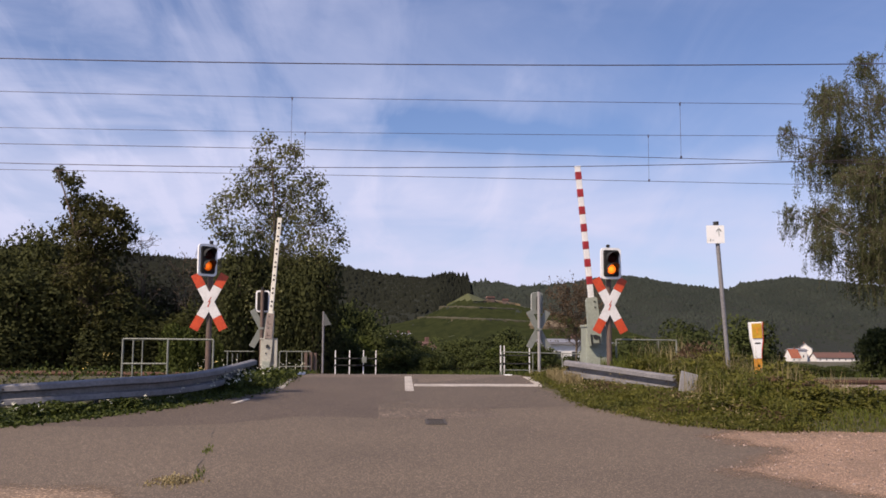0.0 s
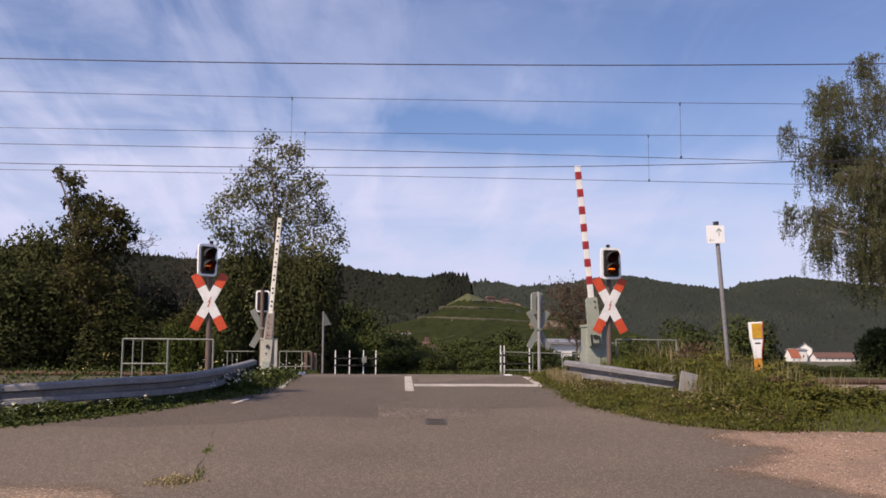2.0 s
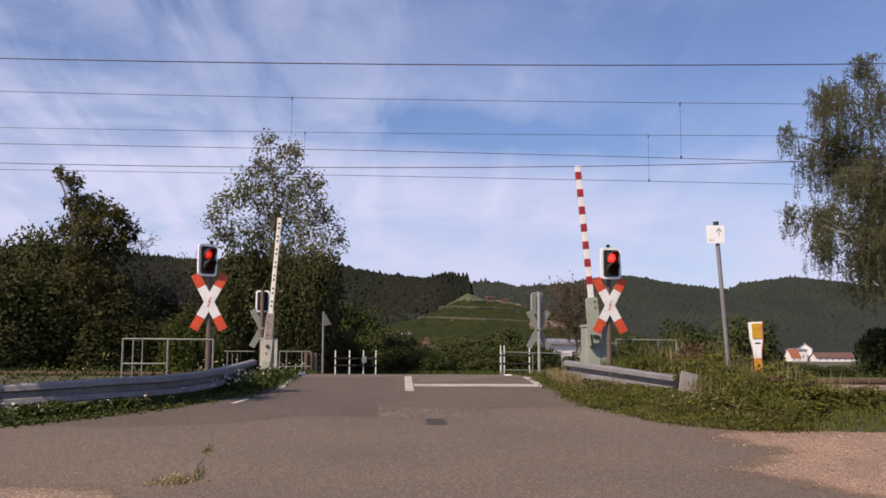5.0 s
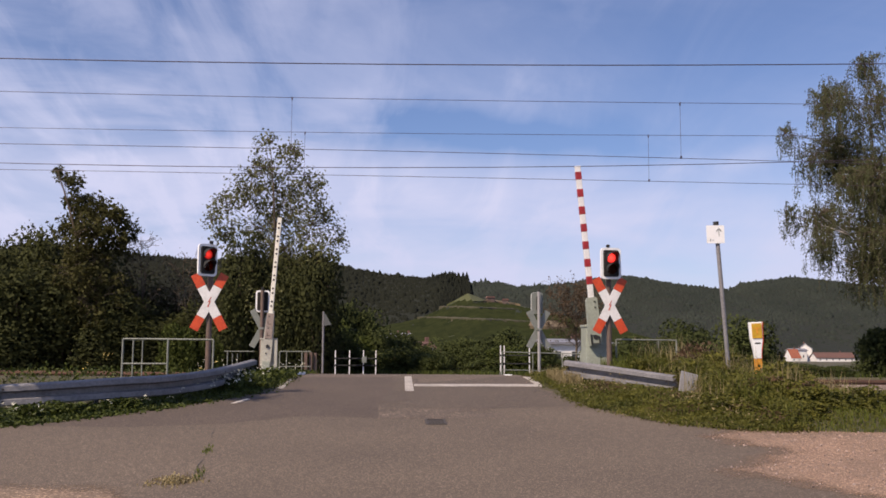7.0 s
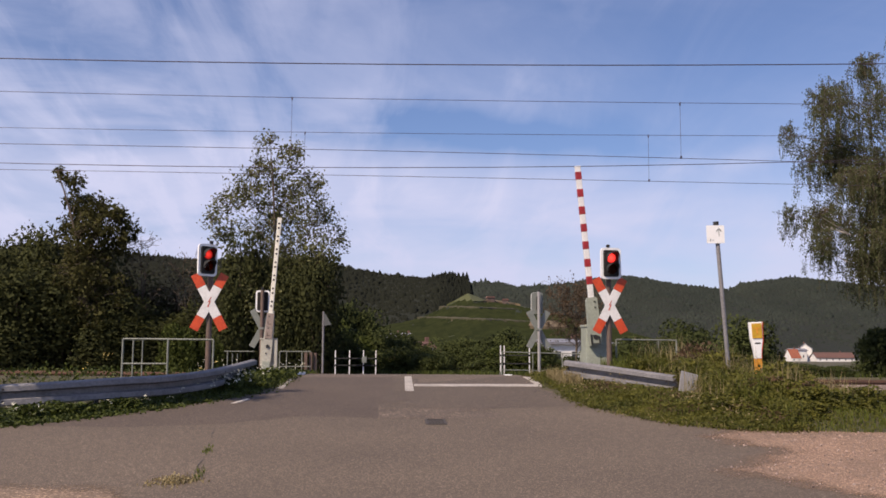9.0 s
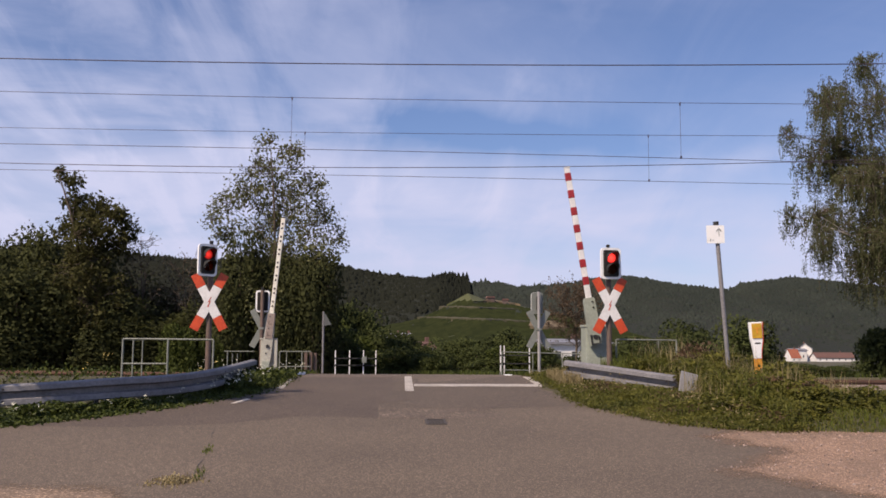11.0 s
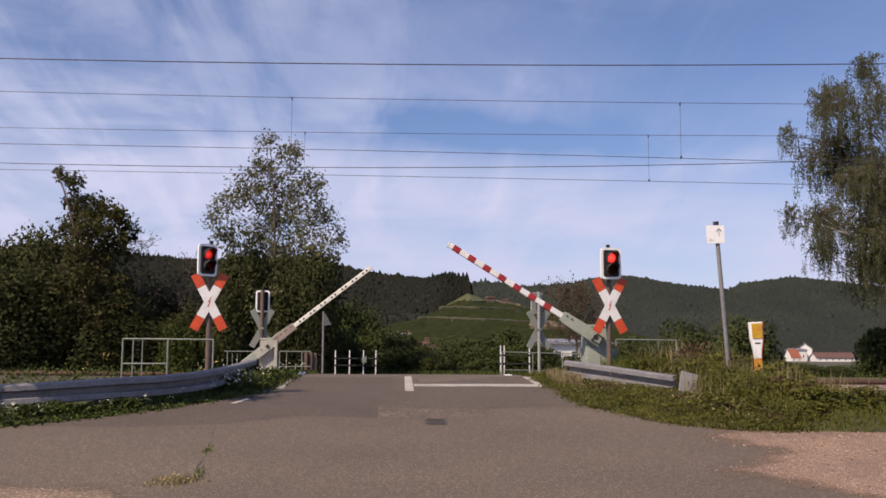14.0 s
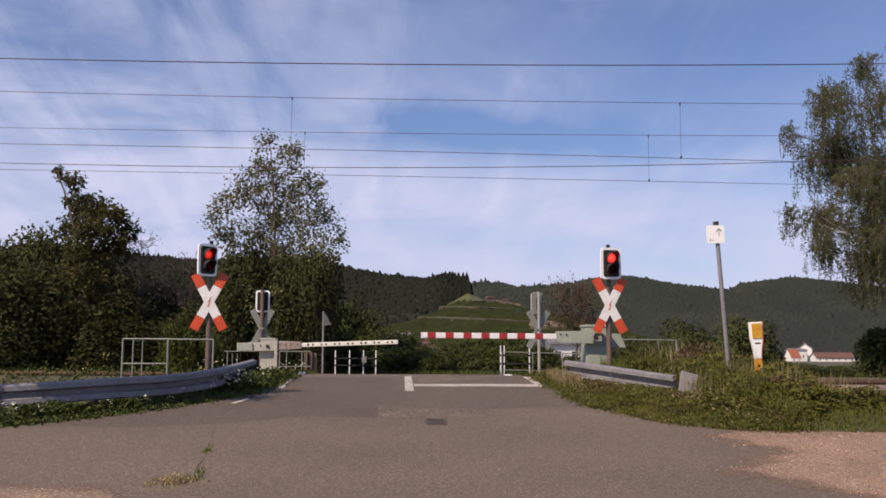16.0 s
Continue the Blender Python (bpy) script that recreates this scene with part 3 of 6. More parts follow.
def spill_sheet(name, xs, ys_, cover, base, lift, label):
    """Loose material lying on the asphalt, thinning out to nothing at its edge."""
    me = grid_sheet(name, xs, ys_, lambda a, b: ramp(b) + lift, base)
    co = np.empty(len(me.vertices) * 3, dtype=np.float32)
    me.vertices.foreach_get("co", co)
    co = co.reshape(-1, 3)
    at_ = me.attributes.new("cover", "FLOAT", "POINT")
    at_.data.foreach_set("value", np.clip(cover(co[:, 0].astype(float), co[:, 1].astype(float)), 0, 1).astype(np.float32))
    m = M[base].copy()
    n, l = m.node_tree.nodes, m.node_tree.links
    at_n, tc, big, fine = n.new("ShaderNodeAttribute"), n.new("ShaderNodeTexCoord"), n.new("ShaderNodeTexNoise"), n.new("ShaderNodeTexNoise")
    at_n.attribute_name = "cover"
    big.inputs["Scale"].default_value, big.inputs["Detail"].default_value = 2.2, 5
    fine.inputs["Scale"].default_value, fine.inputs["Detail"].default_value = 45, 3
    total = at_n.outputs["Fac"]
    for t, k in ((big, 0.9), (fine, 0.7)):
        l.new(tc.outputs["Object"], t.inputs["Vector"])
        f = n.new("ShaderNodeMath")
        f.operation, f.inputs[1].default_value = "MULTIPLY", k
        l.new(t.outputs[0], f.inputs[0])
        g = n.new("ShaderNodeMath")
        g.operation = "ADD"
        l.new(total, g.inputs[0])
        l.new(f.outputs[0], g.inputs[1])
        total = g.outputs[0]
    rg = n.new("ShaderNodeMapRange")
    rg.inputs[1].default_value, rg.inputs[2].default_value = 1.05, 1.55
    l.new(total, rg.inputs[0])
    l.new(rg.outputs[0], n["Principled BSDF"].inputs["Alpha"])
    me.materials.clear()
    me.materials.append(m)
    return tagged(new(name, me), label, "road surface", kind="structure")


GRAVEL_EDGE = ((4, 6.5), (7, 5.4), (8.7, 4.26), (9.2, 3.94), (9.55, 3.72), (9.85, 3.6), (10.4, 4.1), (10.95, 4.7), (11.5, 4.3), (12.2, 4.25), (12.6, 4.6), (13.3, 5.0))
DIRT_EDGE = ((-7, 9.5), (-4.6, 9.4), (-3.2, 9.25), (-2.4, 9.1), (-2.1, 8.6), (-1.9, 7.5), (-1.5, 5.0))
spill_sheet("gravel", np.arange(2.6, 14.01, 0.15), np.arange(4.0, 13.41, 0.15), lambda x, y: 0.46 + np.minimum((x - lerp_table(y, GRAVEL_EDGE)) * 0.9, (13.2 - y) * 1.2), "gravel", 0.006, "loose reddish gravel beside the asphalt")
spill_sheet("dirt", np.arange(-7.6, -1.29, 0.12), np.arange(5.0, 10.4, 0.12), lambda x, y: 0.36 + (lerp_table(x, DIRT_EDGE) - y) * 1.3, "dirt", 0.006, "dry yellowish earth at the road's edge")


def marking(name, corners, label):
    bm = B()
    top = [bm.verts.new((x, y, float(ramp(y)) + 0.012)) for x, y in corners]
    bot = [bm.verts.new((x, y, float(ramp(y)) + 0.001)) for x, y in corners]
    bm.faces.new(top)
    for i in range(len(corners)):
        j = (i + 1) % len(corners)
        bm.faces.new((bot[i], bot[j], top[j], top[i]))
    tagged(part(name, bm, "paint"), label, "road marking", kind="structure")


marking("stop_line", [(0.68, 18.12), (3.08, 18.16), (3.12, 18.58), (0.70, 18.52)], "worn white stop line across one lane")
marking("centre_line", [(0.49, 17.3), (0.65, 17.3), (0.70, 20.2), (0.56, 20.2)], "worn white centre line before the crossing")
marking("edge_line", [(3.02, 18.6), (3.14, 18.6), (3.14, 20.2), (3.02, 20.2)], "white edge line beside the stop line")
marking("edge_line", [(-1.80, 17.7), (-1.68, 17.7), (-1.67, 19.9), (-1.80, 19.9)], "flaking white edge line by the weeds")
marking("edge_line", [(-2.27, 15.45), (-2.18, 15.45), (-2.04, 16.0), (-2.11, 16.03)], "flaking white edge line by the weeds")
for bx, bh in ((-1.62, 0.045), (2.83, 0.014)):
    stone_ = tagged(part("edge_block", box(B(), -0.07, 0.07, -0.2, 0.2, -0.1, bh, 0.01), "bright"), "small white edge block beside the crossing", "edge stone", kind="structure")
    stone_.location = (bx, 21.1, float(ramp(21.1)))

joint = B()
edge_a, edge_b = [], []
for k in range(41):
    y = 13.1 - 3.6 * k / 40
    x = -2.09 + 0.095 * (13.1 - y) + 0.02 * math.sin(1.3 * y) + 0.008 * math.sin(9.1 * y)
    w = 0.003 + 0.003 * math.sin(5.7 * y)
    edge_a.append(joint.verts.new((x - w, y, float(ramp(y)) + 0.0045)))
    edge_b.append(joint.verts.new((x + w, y, float(ramp(y)) + 0.0045)))
for k in range(40):
    joint.faces.new((edge_a[k], edge_a[k + 1], edge_b[k + 1], edge_b[k]))
tagged(part("road_joint", joint, "iron"), "dark open joint in the asphalt", "road surface", kind="structure")

# gully cover
gully = thing("gully_cover", pose(0.80, 13.36, float(ramp(13.36)) + 0.004, math.degrees(math.atan(0.0697))), "dark cast-iron gully grating set in the asphalt", "manhole cover")
part("frame", ring_plate(B(), [(-.14, -.23), (.14, -.23), (.14, .23), (-.14, .23)], [(-.11, -.20), (.11, -.20), (.11, .20), (-.11, .20)], -0.012, 0.03), "iron", gully).rotation_euler = (radians(-90), 0, 0)
for k in range(7):
    part("bar", box(B(), -0.115, 0.115, -0.012, 0.012, -0.02, 0.008), "iron", gully).location = (0, -0.18 + 0.06 * k, 0)

# ---- railway ----
GRADE = -0.007


def rail_fall(x, y):
    """The line falls gently along x, and the far track lies lower."""
    return GRADE * (x + 7) - (0.1 if y > 25 else 0.0)


for yc in (23.0, 27.0):
    for x0, x1 in ((-60, -2.6), (3.9, 60)):
        bed = B()
        prof = [(-1.75, 0.62), (-1.3, 1.06), (1.3, 1.06), (1.75, 0.62)]
        a = [bed.verts.new((x0, yc + p, z + rail_fall(x0, yc))) for p, z in prof]
        b = [bed.verts.new((x1, yc + p, z + rail_fall(x1, yc))) for p, z in prof]
        for i in range(3):
            bed.faces.new((a[i], a[i + 1], b[i + 1], b[i]))
        bed.faces.new(a), bed.faces.new(b)
        tagged(part("track_bed", bed, "ballast"), "brown stone ballast under the track", "track bed", kind="structure")
    for dy in (-0.75, 0.75):
        bm = B()
        box(bm, -60, 60, -0.036, 0.036, 0.13, 0.172, 0.008)
        box(bm, -60, 60, -0.009, 0.009, 0.012, 0.13)
        box(bm, -60, 60, -0.07, 0.07, 0.0, 0.014)
        ob = tagged(part("rail", bm, "rail"), "rusty brown steel rail on ballast", "rail", "rails of the double track", kind="structure")
        ob.location = (0, yc + dy, 0.977 + rail_fall(0, yc))
        ob.rotation_euler = (0, -math.atan(GRADE), 0)


def wire_mesh(x0, x1, y, z0, zm, z1, r, n=32, sides=6):
    """One hung wire from x0 to x1 with its height zm halfway."""
    verts, faces = [], []
    for i in range(n + 1):
        t = i / n
        z = z0 * (1 - t) * (1 - 2 * t) + zm * 4 * t * (1 - t) + z1 * t * (2 * t - 1)
        verts += [(x0 + (x1 - x0) * t, y + r * math.cos(k * 2 * math.pi / sides), z + r * math.sin(k * 2 * math.pi / sides)) for k in range(sides)]
        if i:
            faces += [((i - 1) * sides + k, (i - 1) * sides + (k + 1) % sides, i * sides + (k + 1) % sides, i * sides + k) for k in range(sides)]
    return raw_mesh("wire", verts, faces, "wire")


for yc, mz, cz, hang in ((23.0, (8.21, 7.729, 8.735), (5.988, 6.454, 5.742), (-2.13, 7.38)), (27.0, (8.018, 7.818, 8.785), (6.429, 6.586, 6.336), (-2.12, 7.71))):
    line = thing("overhead_line", pose(0, yc, 0), "thin dark contact wire hung from a messenger wire over the track", "overhead line", "overhead lines over the tracks")
    mess = wire_mesh(-40, 40, 0, *mz, 0.0065)
    part("messenger_wire", mess, "wire", line)
    part("contact_wire", wire_mesh(-40, 40, 0, *cz, 0.0072), "wire", line)
    for xd in (hang[0], hang[1]):
        t = (xd + 40) / 80
        zz = [q[0] * (1 - t) * (1 - 2 * t) + q[1] * 4 * t * (1 - t) + q[2] * t * (2 * t - 1) for q in (mz, cz)]
        d = part("dropper", tube(B(), (xd, 0, zz[1]), (xd, 0, zz[0]), 0.0045, seg=6), "wire", line)
        part("clamp", box(B(), xd - 0.015, xd + 0.015, -0.015, 0.015, zz[0] - 0.07, zz[0] + 0.015, 0.005), "wire", d)
        part("clamp", box(B(), xd - 0.02, xd + 0.02, -0.02, 0.02, zz[1] - 0.01, zz[1] + 0.06, 0.005), "wire", d)
tagged(part("feeder_wire", wire_mesh(-40, 40, 21.2, 8.728, 8.045, 10.078, 0.0115), "wire"), "thick dark feeder wire strung along the railway", "cable")
tagged(part("feeder_wire", wire_mesh(-40, 40, 21.2, 7.394, 5.69, 8.838, 0.008), "wire"), "slack dark wire strung along the railway", "cable")


def catenary_mast(x, y, holds, label):
    """A steel mast with one arm to each wire, given as (y, z)."""
    m = thing("catenary_mast", pose(x, y, gz(x, y)), label, "railway mast", "masts of the overhead line")
    top = max(z for _, z in holds) + 0.6 - gz(x, y)
    post = B()
    box(post, -0.11, 0.11, -0.11, -0.095, -0.3, top)
    box(post, -0.11, 0.11, 0.095, 0.11, -0.3, top)
    box(post, -0.006, 0.006, -0.095, 0.095, -0.3, top)
    part("post", post, "zinc", m)
    for yy, zz in holds:
        a = part("arm", tube(B(), (0, 0.1, zz + 0.25 - gz(x, y)), (0, yy - y, zz - gz(x, y)), 0.03, seg=8), "zinc", m)
        part("insulator", tube(B(), (0, yy - y, zz - 0.12 - gz(x, y)), (0, yy - y, zz + 0.12 - gz(x, y)), 0.06, 0.04, 10), "mast", a)


gz = lambda x, y: float(ground_height(x, y))
catenary_mast(-40, 20.4, ((23.0, 8.21), (23.0, 5.988), (27.0, 8.018), (27.0, 6.429), (21.2, 8.758), (21.2, 7.394)), "grey steel mast holding the overhead wires")
catenary_mast(40, 20.4, ((23.0, 8.735), (23.0, 5.742), (27.0, 8.785), (27.0, 6.336), (21.2, 10.108), (21.2, 8.838)), "grey steel mast holding the overhead wires")


# ---- crossing signals ----
def saltire_half(bm, y0, y1, a, b, width, lean):
    """A slice of an arm from a to b along it, leaning off the upright."""
    m = Matrix.Rotation(radians(lean), 4, "Y")
    v = box(bm, -width / 2, width / 2, y0, y1, a, b, 0.004, m)
    return v


LAMP_LOW, LAMP_HIGH = -0.115, 0.115


def signal(x, y, z, turn, mast_height, head_z, cross_z, label, mast_mat="mast", mast_r=0.055, back_mat="board", back=(0.31, 0.54), head_turn=2, head_x=0.0, head_w=1.0, gap=0.0, lamp_mat="lamp"):
    """Light signal and crossed warning boards on one mast; its face looks along -y. Returns the thing and its lamp."""
    s = thing("crossing_signal", pose(x, y, z, 0, 0, turn), label, "railway signal", "signals of the level crossing")
    mast = part("mast", tube(B(), (0, 0, -0.3), (0, 0, mast_height), mast_r, seg=16), mast_mat, s, smooth=False)
    part("cap", tube(tube(B(), (0, 0, head_z + 0.31), (0, 0, head_z + 0.37), 0.035, seg=12), (0, 0, head_z + 0.37), (0, 0, head_z + 0.40), 0.05, 0.03, 12), "black", s)
    head = part("board", ring_plate(B(), rounded(0.335, 0.565, 0.04), rounded(0.28, 0.50, 0.03), -0.13, -0.10), "board", s)
    head.location, head.rotation_euler, head.scale = (head_x, -gap, head_z), (0, 0, radians(head_turn)), (head_w, 1, 1)
    part("back_plate", plate(B(), rounded(*back, 0.05), -0.098, -0.082), back_mat, head)
    part("border", ring_plate(B(), rounded(0.41, 0.64, 0.075), rounded(0.316, 0.546, 0.042), -0.145, -0.099), "bright", head, "white enamelled border")
    # face with two round openings
    face = B()
    for cz in (LAMP_LOW, LAMP_HIGH):
        n, rad = 32, 0.104
        hole, edge = [], []
        for i in range(n):
            a = 2 * math.pi * (i + 0.5) / n
            c, q = math.cos(a), math.sin(a)
            k = min(0.145 / max(abs(c), 1e-6), (0.14 if cz * q > 0 else 0.115) / max(abs(q), 1e-6))
            hole.append((c * rad, cz + q * rad))
            edge.append((c * k, cz + q * k))
        ring_plate(face, edge, hole, -0.175, -0.165)
    part("face", face, "board", head)
    part("housing", ring_plate(B(), rounded(0.29, 0.52, 0.02), rounded(0.27, 0.50, 0.02), -0.17, -0.10), "black", head)
    for cz, glass in ((LAMP_LOW, "amberlens"), (LAMP_HIGH, "redlens")):
        lens = B()
        bmesh.ops.create_uvsphere(lens, u_segments=20, v_segments=10, radius=0.106)
        bmesh.ops.delete(lens, geom=[v for v in lens.verts if v.co.z < -0.001], context="VERTS")
        bmesh.ops.transform(lens, matrix=Matrix.Translation((0, -0.17, cz)) @ Matrix.Rotation(radians(90), 4, "X") @ Matrix.Diagonal((1, 1, 0.25, 1)), verts=lens.verts)
        part("lens", lens, glass, head, "amber lens" if cz < 0 else "red lens", smooth=True)
        hood = B()
        n = 18
        inner, outer = [], []
        for i in range(n + 1):
            a = radians(-25 + 230 * i / n)
            long = -0.17 - 0.23 * (0.35 + 0.65 * max(0, math.sin(a)))
            for lst, r in ((inner, 0.107), (outer, 0.113)):
                lst.append((hood.verts.new((r * math.cos(a), -0.17, cz + r * math.sin(a))), hood.verts.new((r * math.cos(a), long, cz + r * math.sin(a)))))
        for lst in (inner, outer):
            for p, q in zip(lst, lst[1:]):
                hood.faces.new((p[0], q[0], q[1], p[1]))
        for (p, q), (u, v) in zip(zip(inner, inner[1:]), zip(outer, outer[1:])):
            hood.faces.new((p[1], q[1], v[1], u[1]))
        part("hood", hood, "black", head)
    lamp = part("lamp", tube(B(), (0, -0.001, 0), (0, 0.001, 0), 0.098, seg=24), lamp_mat, head, "lit lamp behind the lens")
    lamp.location = (0, -0.14, LAMP_HIGH)
    part("bracket", box(B(), -0.03, 0.03, -0.085, gap - 0.04, -0.2, 0.2, 0.006), "black", head)
    # crossed boards
    cross = part("saltire", saltire_half(saltire_half(B(), -0.085, -0.067, -0.615, 0.615, 0.18, 28), -0.0848, -0.0668, -0.615, 0.615, 0.18, -28), "grey", s, "crossed warning boards")
    cross.location = (0, -gap, cross_z)
    for lean in (28, -28):
        part("white_field", saltire_half(B(), -0.0905 - (0.0015 if lean > 0 else 0), -0.0853, -0.335, 0.335, 0.18, lean), "white", cross, "white painted board")
        for a, b in ((-0.615, -0.337), (0.337, 0.615)):
            part("red_end", saltire_half(B(), -0.0915, -0.0853, a, b, 0.181, lean), "red", cross, "red painted board end")
    bolt = plate(B(), [(0.035, 0.10), (-0.028, -0.005), (0.006, 0.002), (-0.022, -0.075), (-0.036, -0.065), (-0.026, -0.115), (0.0, -0.082), (-0.010, -0.080), (0.032, 0.018), (-0.002, 0.012), (0.045, 0.098)], -0.096, -0.0925)
    part("lightning_arrow", bolt, "red", cross, "red lightning arrow")
    part("clamp", box(B(), -0.07, 0.07, -0.066, gap + 0.06, -0.03, 0.03, 0.005), "grey", cross)
    return s, lamp


SIGNALS = [
    signal(-3.335, 19.5, 1.1, 2, 2.35, 2.315, 1.49, "crossing light above red and white crossed boards on brown mast", head_turn=36, head_x=-0.13, head_w=1.0, lamp_mat="lamp_dim"),
    signal(4.685, 19.5, 1.1, 3, 2.35, 2.34, 1.49, "crossing light with red and white crossed boards beside the barrier machine", head_turn=8, head_w=1.07),
    signal(-3.40, 28.8, 1.0, 180, 2.45, 2.13, 1.33, "crossing light seen from behind on a brown mast beyond the tracks"),
    signal(4.80, 28.8, 1.0, 180, 2.48, 2.15, 1.36, "crossing light seen from behind on a grey galvanised post", "post_grey", 0.047, "grey", (0.40, 0.63), gap=0.05, head_x=0.03, head_w=0.86),
]


# ---- barriers ----
def barrier_front(x, y, z):
    b = thing("barrier", pose(x, y, z), "half barrier with red and white striped boom and grey-green machine", "railway barrier", "half barriers of the crossing")
    hub = 0.86
    cab = part("machine_box", box(B(), -0.17, 0.31, 0.09, 0.62, -0.2, 1.10, 0.025), "greenbox", b, "grey-green steel drive box")
    part("lid", box(B(), -0.19, 0.33, 0.07, 0.64, 1.075, 1.125, 0.012), "greenbox", cab)
    part("door", box(B(), -0.12, 0.27, 0.082, 0.095, 0.02, 0.74, 0.004), "greenbox", cab)
    part("axle", tube(B(), (0, -0.09, hub), (0, 0.10, hub), 0.05, seg=16), "black", cab)
    arm = part("boom", plate(B(), [(0.17, -0.14), (0.19, 0.10), (-0.10, 0.13), (-0.80, 0.115), (-0.83, 0.09), (-0.83, -0.095), (-0.75, -0.12)], -0.075, 0.055), "greenbox", b, "grey-green boom carrier")
    arm.location = (0, 0, hub)
    part("end_bracket", ring_plate(B(), [(-0.06, -0.11), (0.15, -0.11), (0.15, 0.08), (-0.02, 0.08)], [(-0.05, -0.085), (0.125, -0.085), (0.125, 0.06), (-0.02, 0.06)], -0.10, -0.077), "black", arm, "black bracket")
    part("counterweight", plate(B(), [(-0.10, -0.07), (0.42, -0.20), (0.81, -0.20), (0.81, -0.16), (0.70, 0.09), (0.42, 0.11), (-0.10, 0.07)], 0.66, 0.78), "greenbox", arm, "grey-green counterweight behind the drive box")
    part("shaft", tube(B(), (0, 0.05, 0), (0, 0.70, 0), 0.045, seg=14), "black", arm)
    for bx in (-0.74, -0.62):
        part("bolt", tube(B(), (bx, -0.095, 0.05), (bx, -0.074, 0.05), 0.018, seg=8), "black", arm)
    pole = part("pole", box(B(), -3.62, -0.70, -0.055, 0.035, -0.055, 0.062, 0.016), "white", arm, "white painted boom pole")
    for k in range(7):
        c = -1.19 - 0.3725 * k
        part("stripe", box(B(), c - 0.089, c + 0.089, -0.059, 0.039, -0.059, 0.066, 0.016), "boomred", pole, "dark red stripe")
    part("end_cap", box(B(), -3.64, -3.615, -0.06, 0.04, -0.06, 0.067, 0.01), "white", pole)
    return b, arm, hub


def barrier_rear(x, y, z):
    b = thing("barrier", pose(x, y, z), "half barrier seen from behind with off-white boom and pale machine", "railway barrier", "half barriers of the crossing")
    hub = 0.75
    cab = part("machine_box", box(B(), -0.22, 0.20, 0.09, 0.58, -0.2, 0.96, 0.025), "palebox", b, "pale faded drive box")
    part("lid", box(B(), -0.24, 0.22, 0.07, 0.60, 0.94, 0.985, 0.012), "palebox", cab)
    part("guard_post", box(B(), 0.20, 0.28, -0.12, -0.04, -0.2, 0.93, 0.01), "palebox", cab)
    part("axle", tube(B(), (0, -0.09, hub), (0, 0.10, hub), 0.05, seg=16), "black", cab)
    arm = part("boom", plate(B(), [(-0.86, -0.12), (-0.86, 0.12), (0.42, 0.135), (0.95, 0.10), (0.95, -0.09), (0.42, -0.125)], -0.06, 0.05), "palebox", b, "pale boom carrier with counterweight")
    arm.location = (0, 0, hub)
    part("counterweight", box(B(), -0.84, -0.42, -0.10, 0.09, -0.11, 0.11, 0.012), "greenbox", arm)
    for a, b_ in ((0.22, 0.53), (0.545, 0.93)):
        plate_ = part("cover_plate", box(B(), a, b_, -0.078, -0.061, -0.10, 0.105, 0.006), "rosy", arm, "faded pinkish-brown cover plate")
        part("hook", plate(B(), [(a + 0.08, -0.05), (a + 0.095, -0.05), (a + 0.095, 0.04), (a + 0.17, 0.04), (a + 0.17, 0.055), (a + 0.08, 0.055)], -0.086, -0.079), "mast", plate_)
    for bx in (-0.2, 0.3, 0.5, 0.85):
        part("bolt", tube(B(), (bx, -0.08, 0.03), (bx, -0.058, 0.03), 0.02, seg=8), "black", arm)
    pole = part("pole", box(B(), 0.88, 3.70, -0.045, 0.035, -0.055, 0.065, 0.014), "cream", arm, "off-white boom pole with paired holes")
    for k in range(7):
        for d in (-0.055, 0.075):
            cx = 1.20 + 0.376 * k + d
            part("hole", tube(B(), (cx, -0.049, 0.005), (cx, -0.0455, 0.005), 0.030, seg=10), "black", pole, "dark hole")
    for k in range(8):
        part("stripe", box(B(), 0.98 + 0.376 * k - 0.085, 0.98 + 0.376 * k + 0.085 if k < 7 else 3.698, 0.034, 0.039, -0.05, 0.06), "boomred", pole, "dark red stripe")
    return b, arm, hub


FRONT, FRONT_ARM, FRONT_HUB = barrier_front(4.53, 20.1, 1.10)
REAR, REAR_ARM, REAR_HUB = barrier_rear(-3.12, 28.0, 1.05)


# ---- guardrails ----
W_SHAPE = [(0.0, 0.158), (0.030, 0.156), (0.084, 0.138), (0.092, 0.125), (0.092, 0.060), (0.086, 0.052), (-0.022, 0.048), (-0.042, 0.030), (-0.042, -0.045), (0.076, -0.052), (0.092, -0.062), (0.092, -0.135), (0.080, -0.150), (0.0, -0.158)]


def beam_mesh(path):
    """Sweeps the waved profile along a path; its ridges face the road side (right of the way)."""
    verts, n = [], len(W_SHAPE) * 2
    shape = W_SHAPE + [(d - 0.005, h * 0.98) for d, h in W_SHAPE[::-1]]
    for i, p in enumerate(path):
        a, b = Vector(path[max(0, i - 1)]), Vector(path[min(len(path) - 1, i + 1)])
        w = (b - a).normalized()
        side = Vector((w.y, -w.x, 0)).normalized()
        for d, h in shape:
            verts.append(Vector(p) + side * d + Vector((0, 0, h)))
    faces = [(i * n + k, i * n + (k + 1) % n, (i + 1) * n + (k + 1) % n, (i + 1) * n + k) for i in range(len(path) - 1) for k in range(n)]
    faces += [tuple(range(n)), tuple(range((len(path) - 1) * n, len(path) * n))[::-1]]
    return raw_mesh("beam", verts, faces, "zinc")


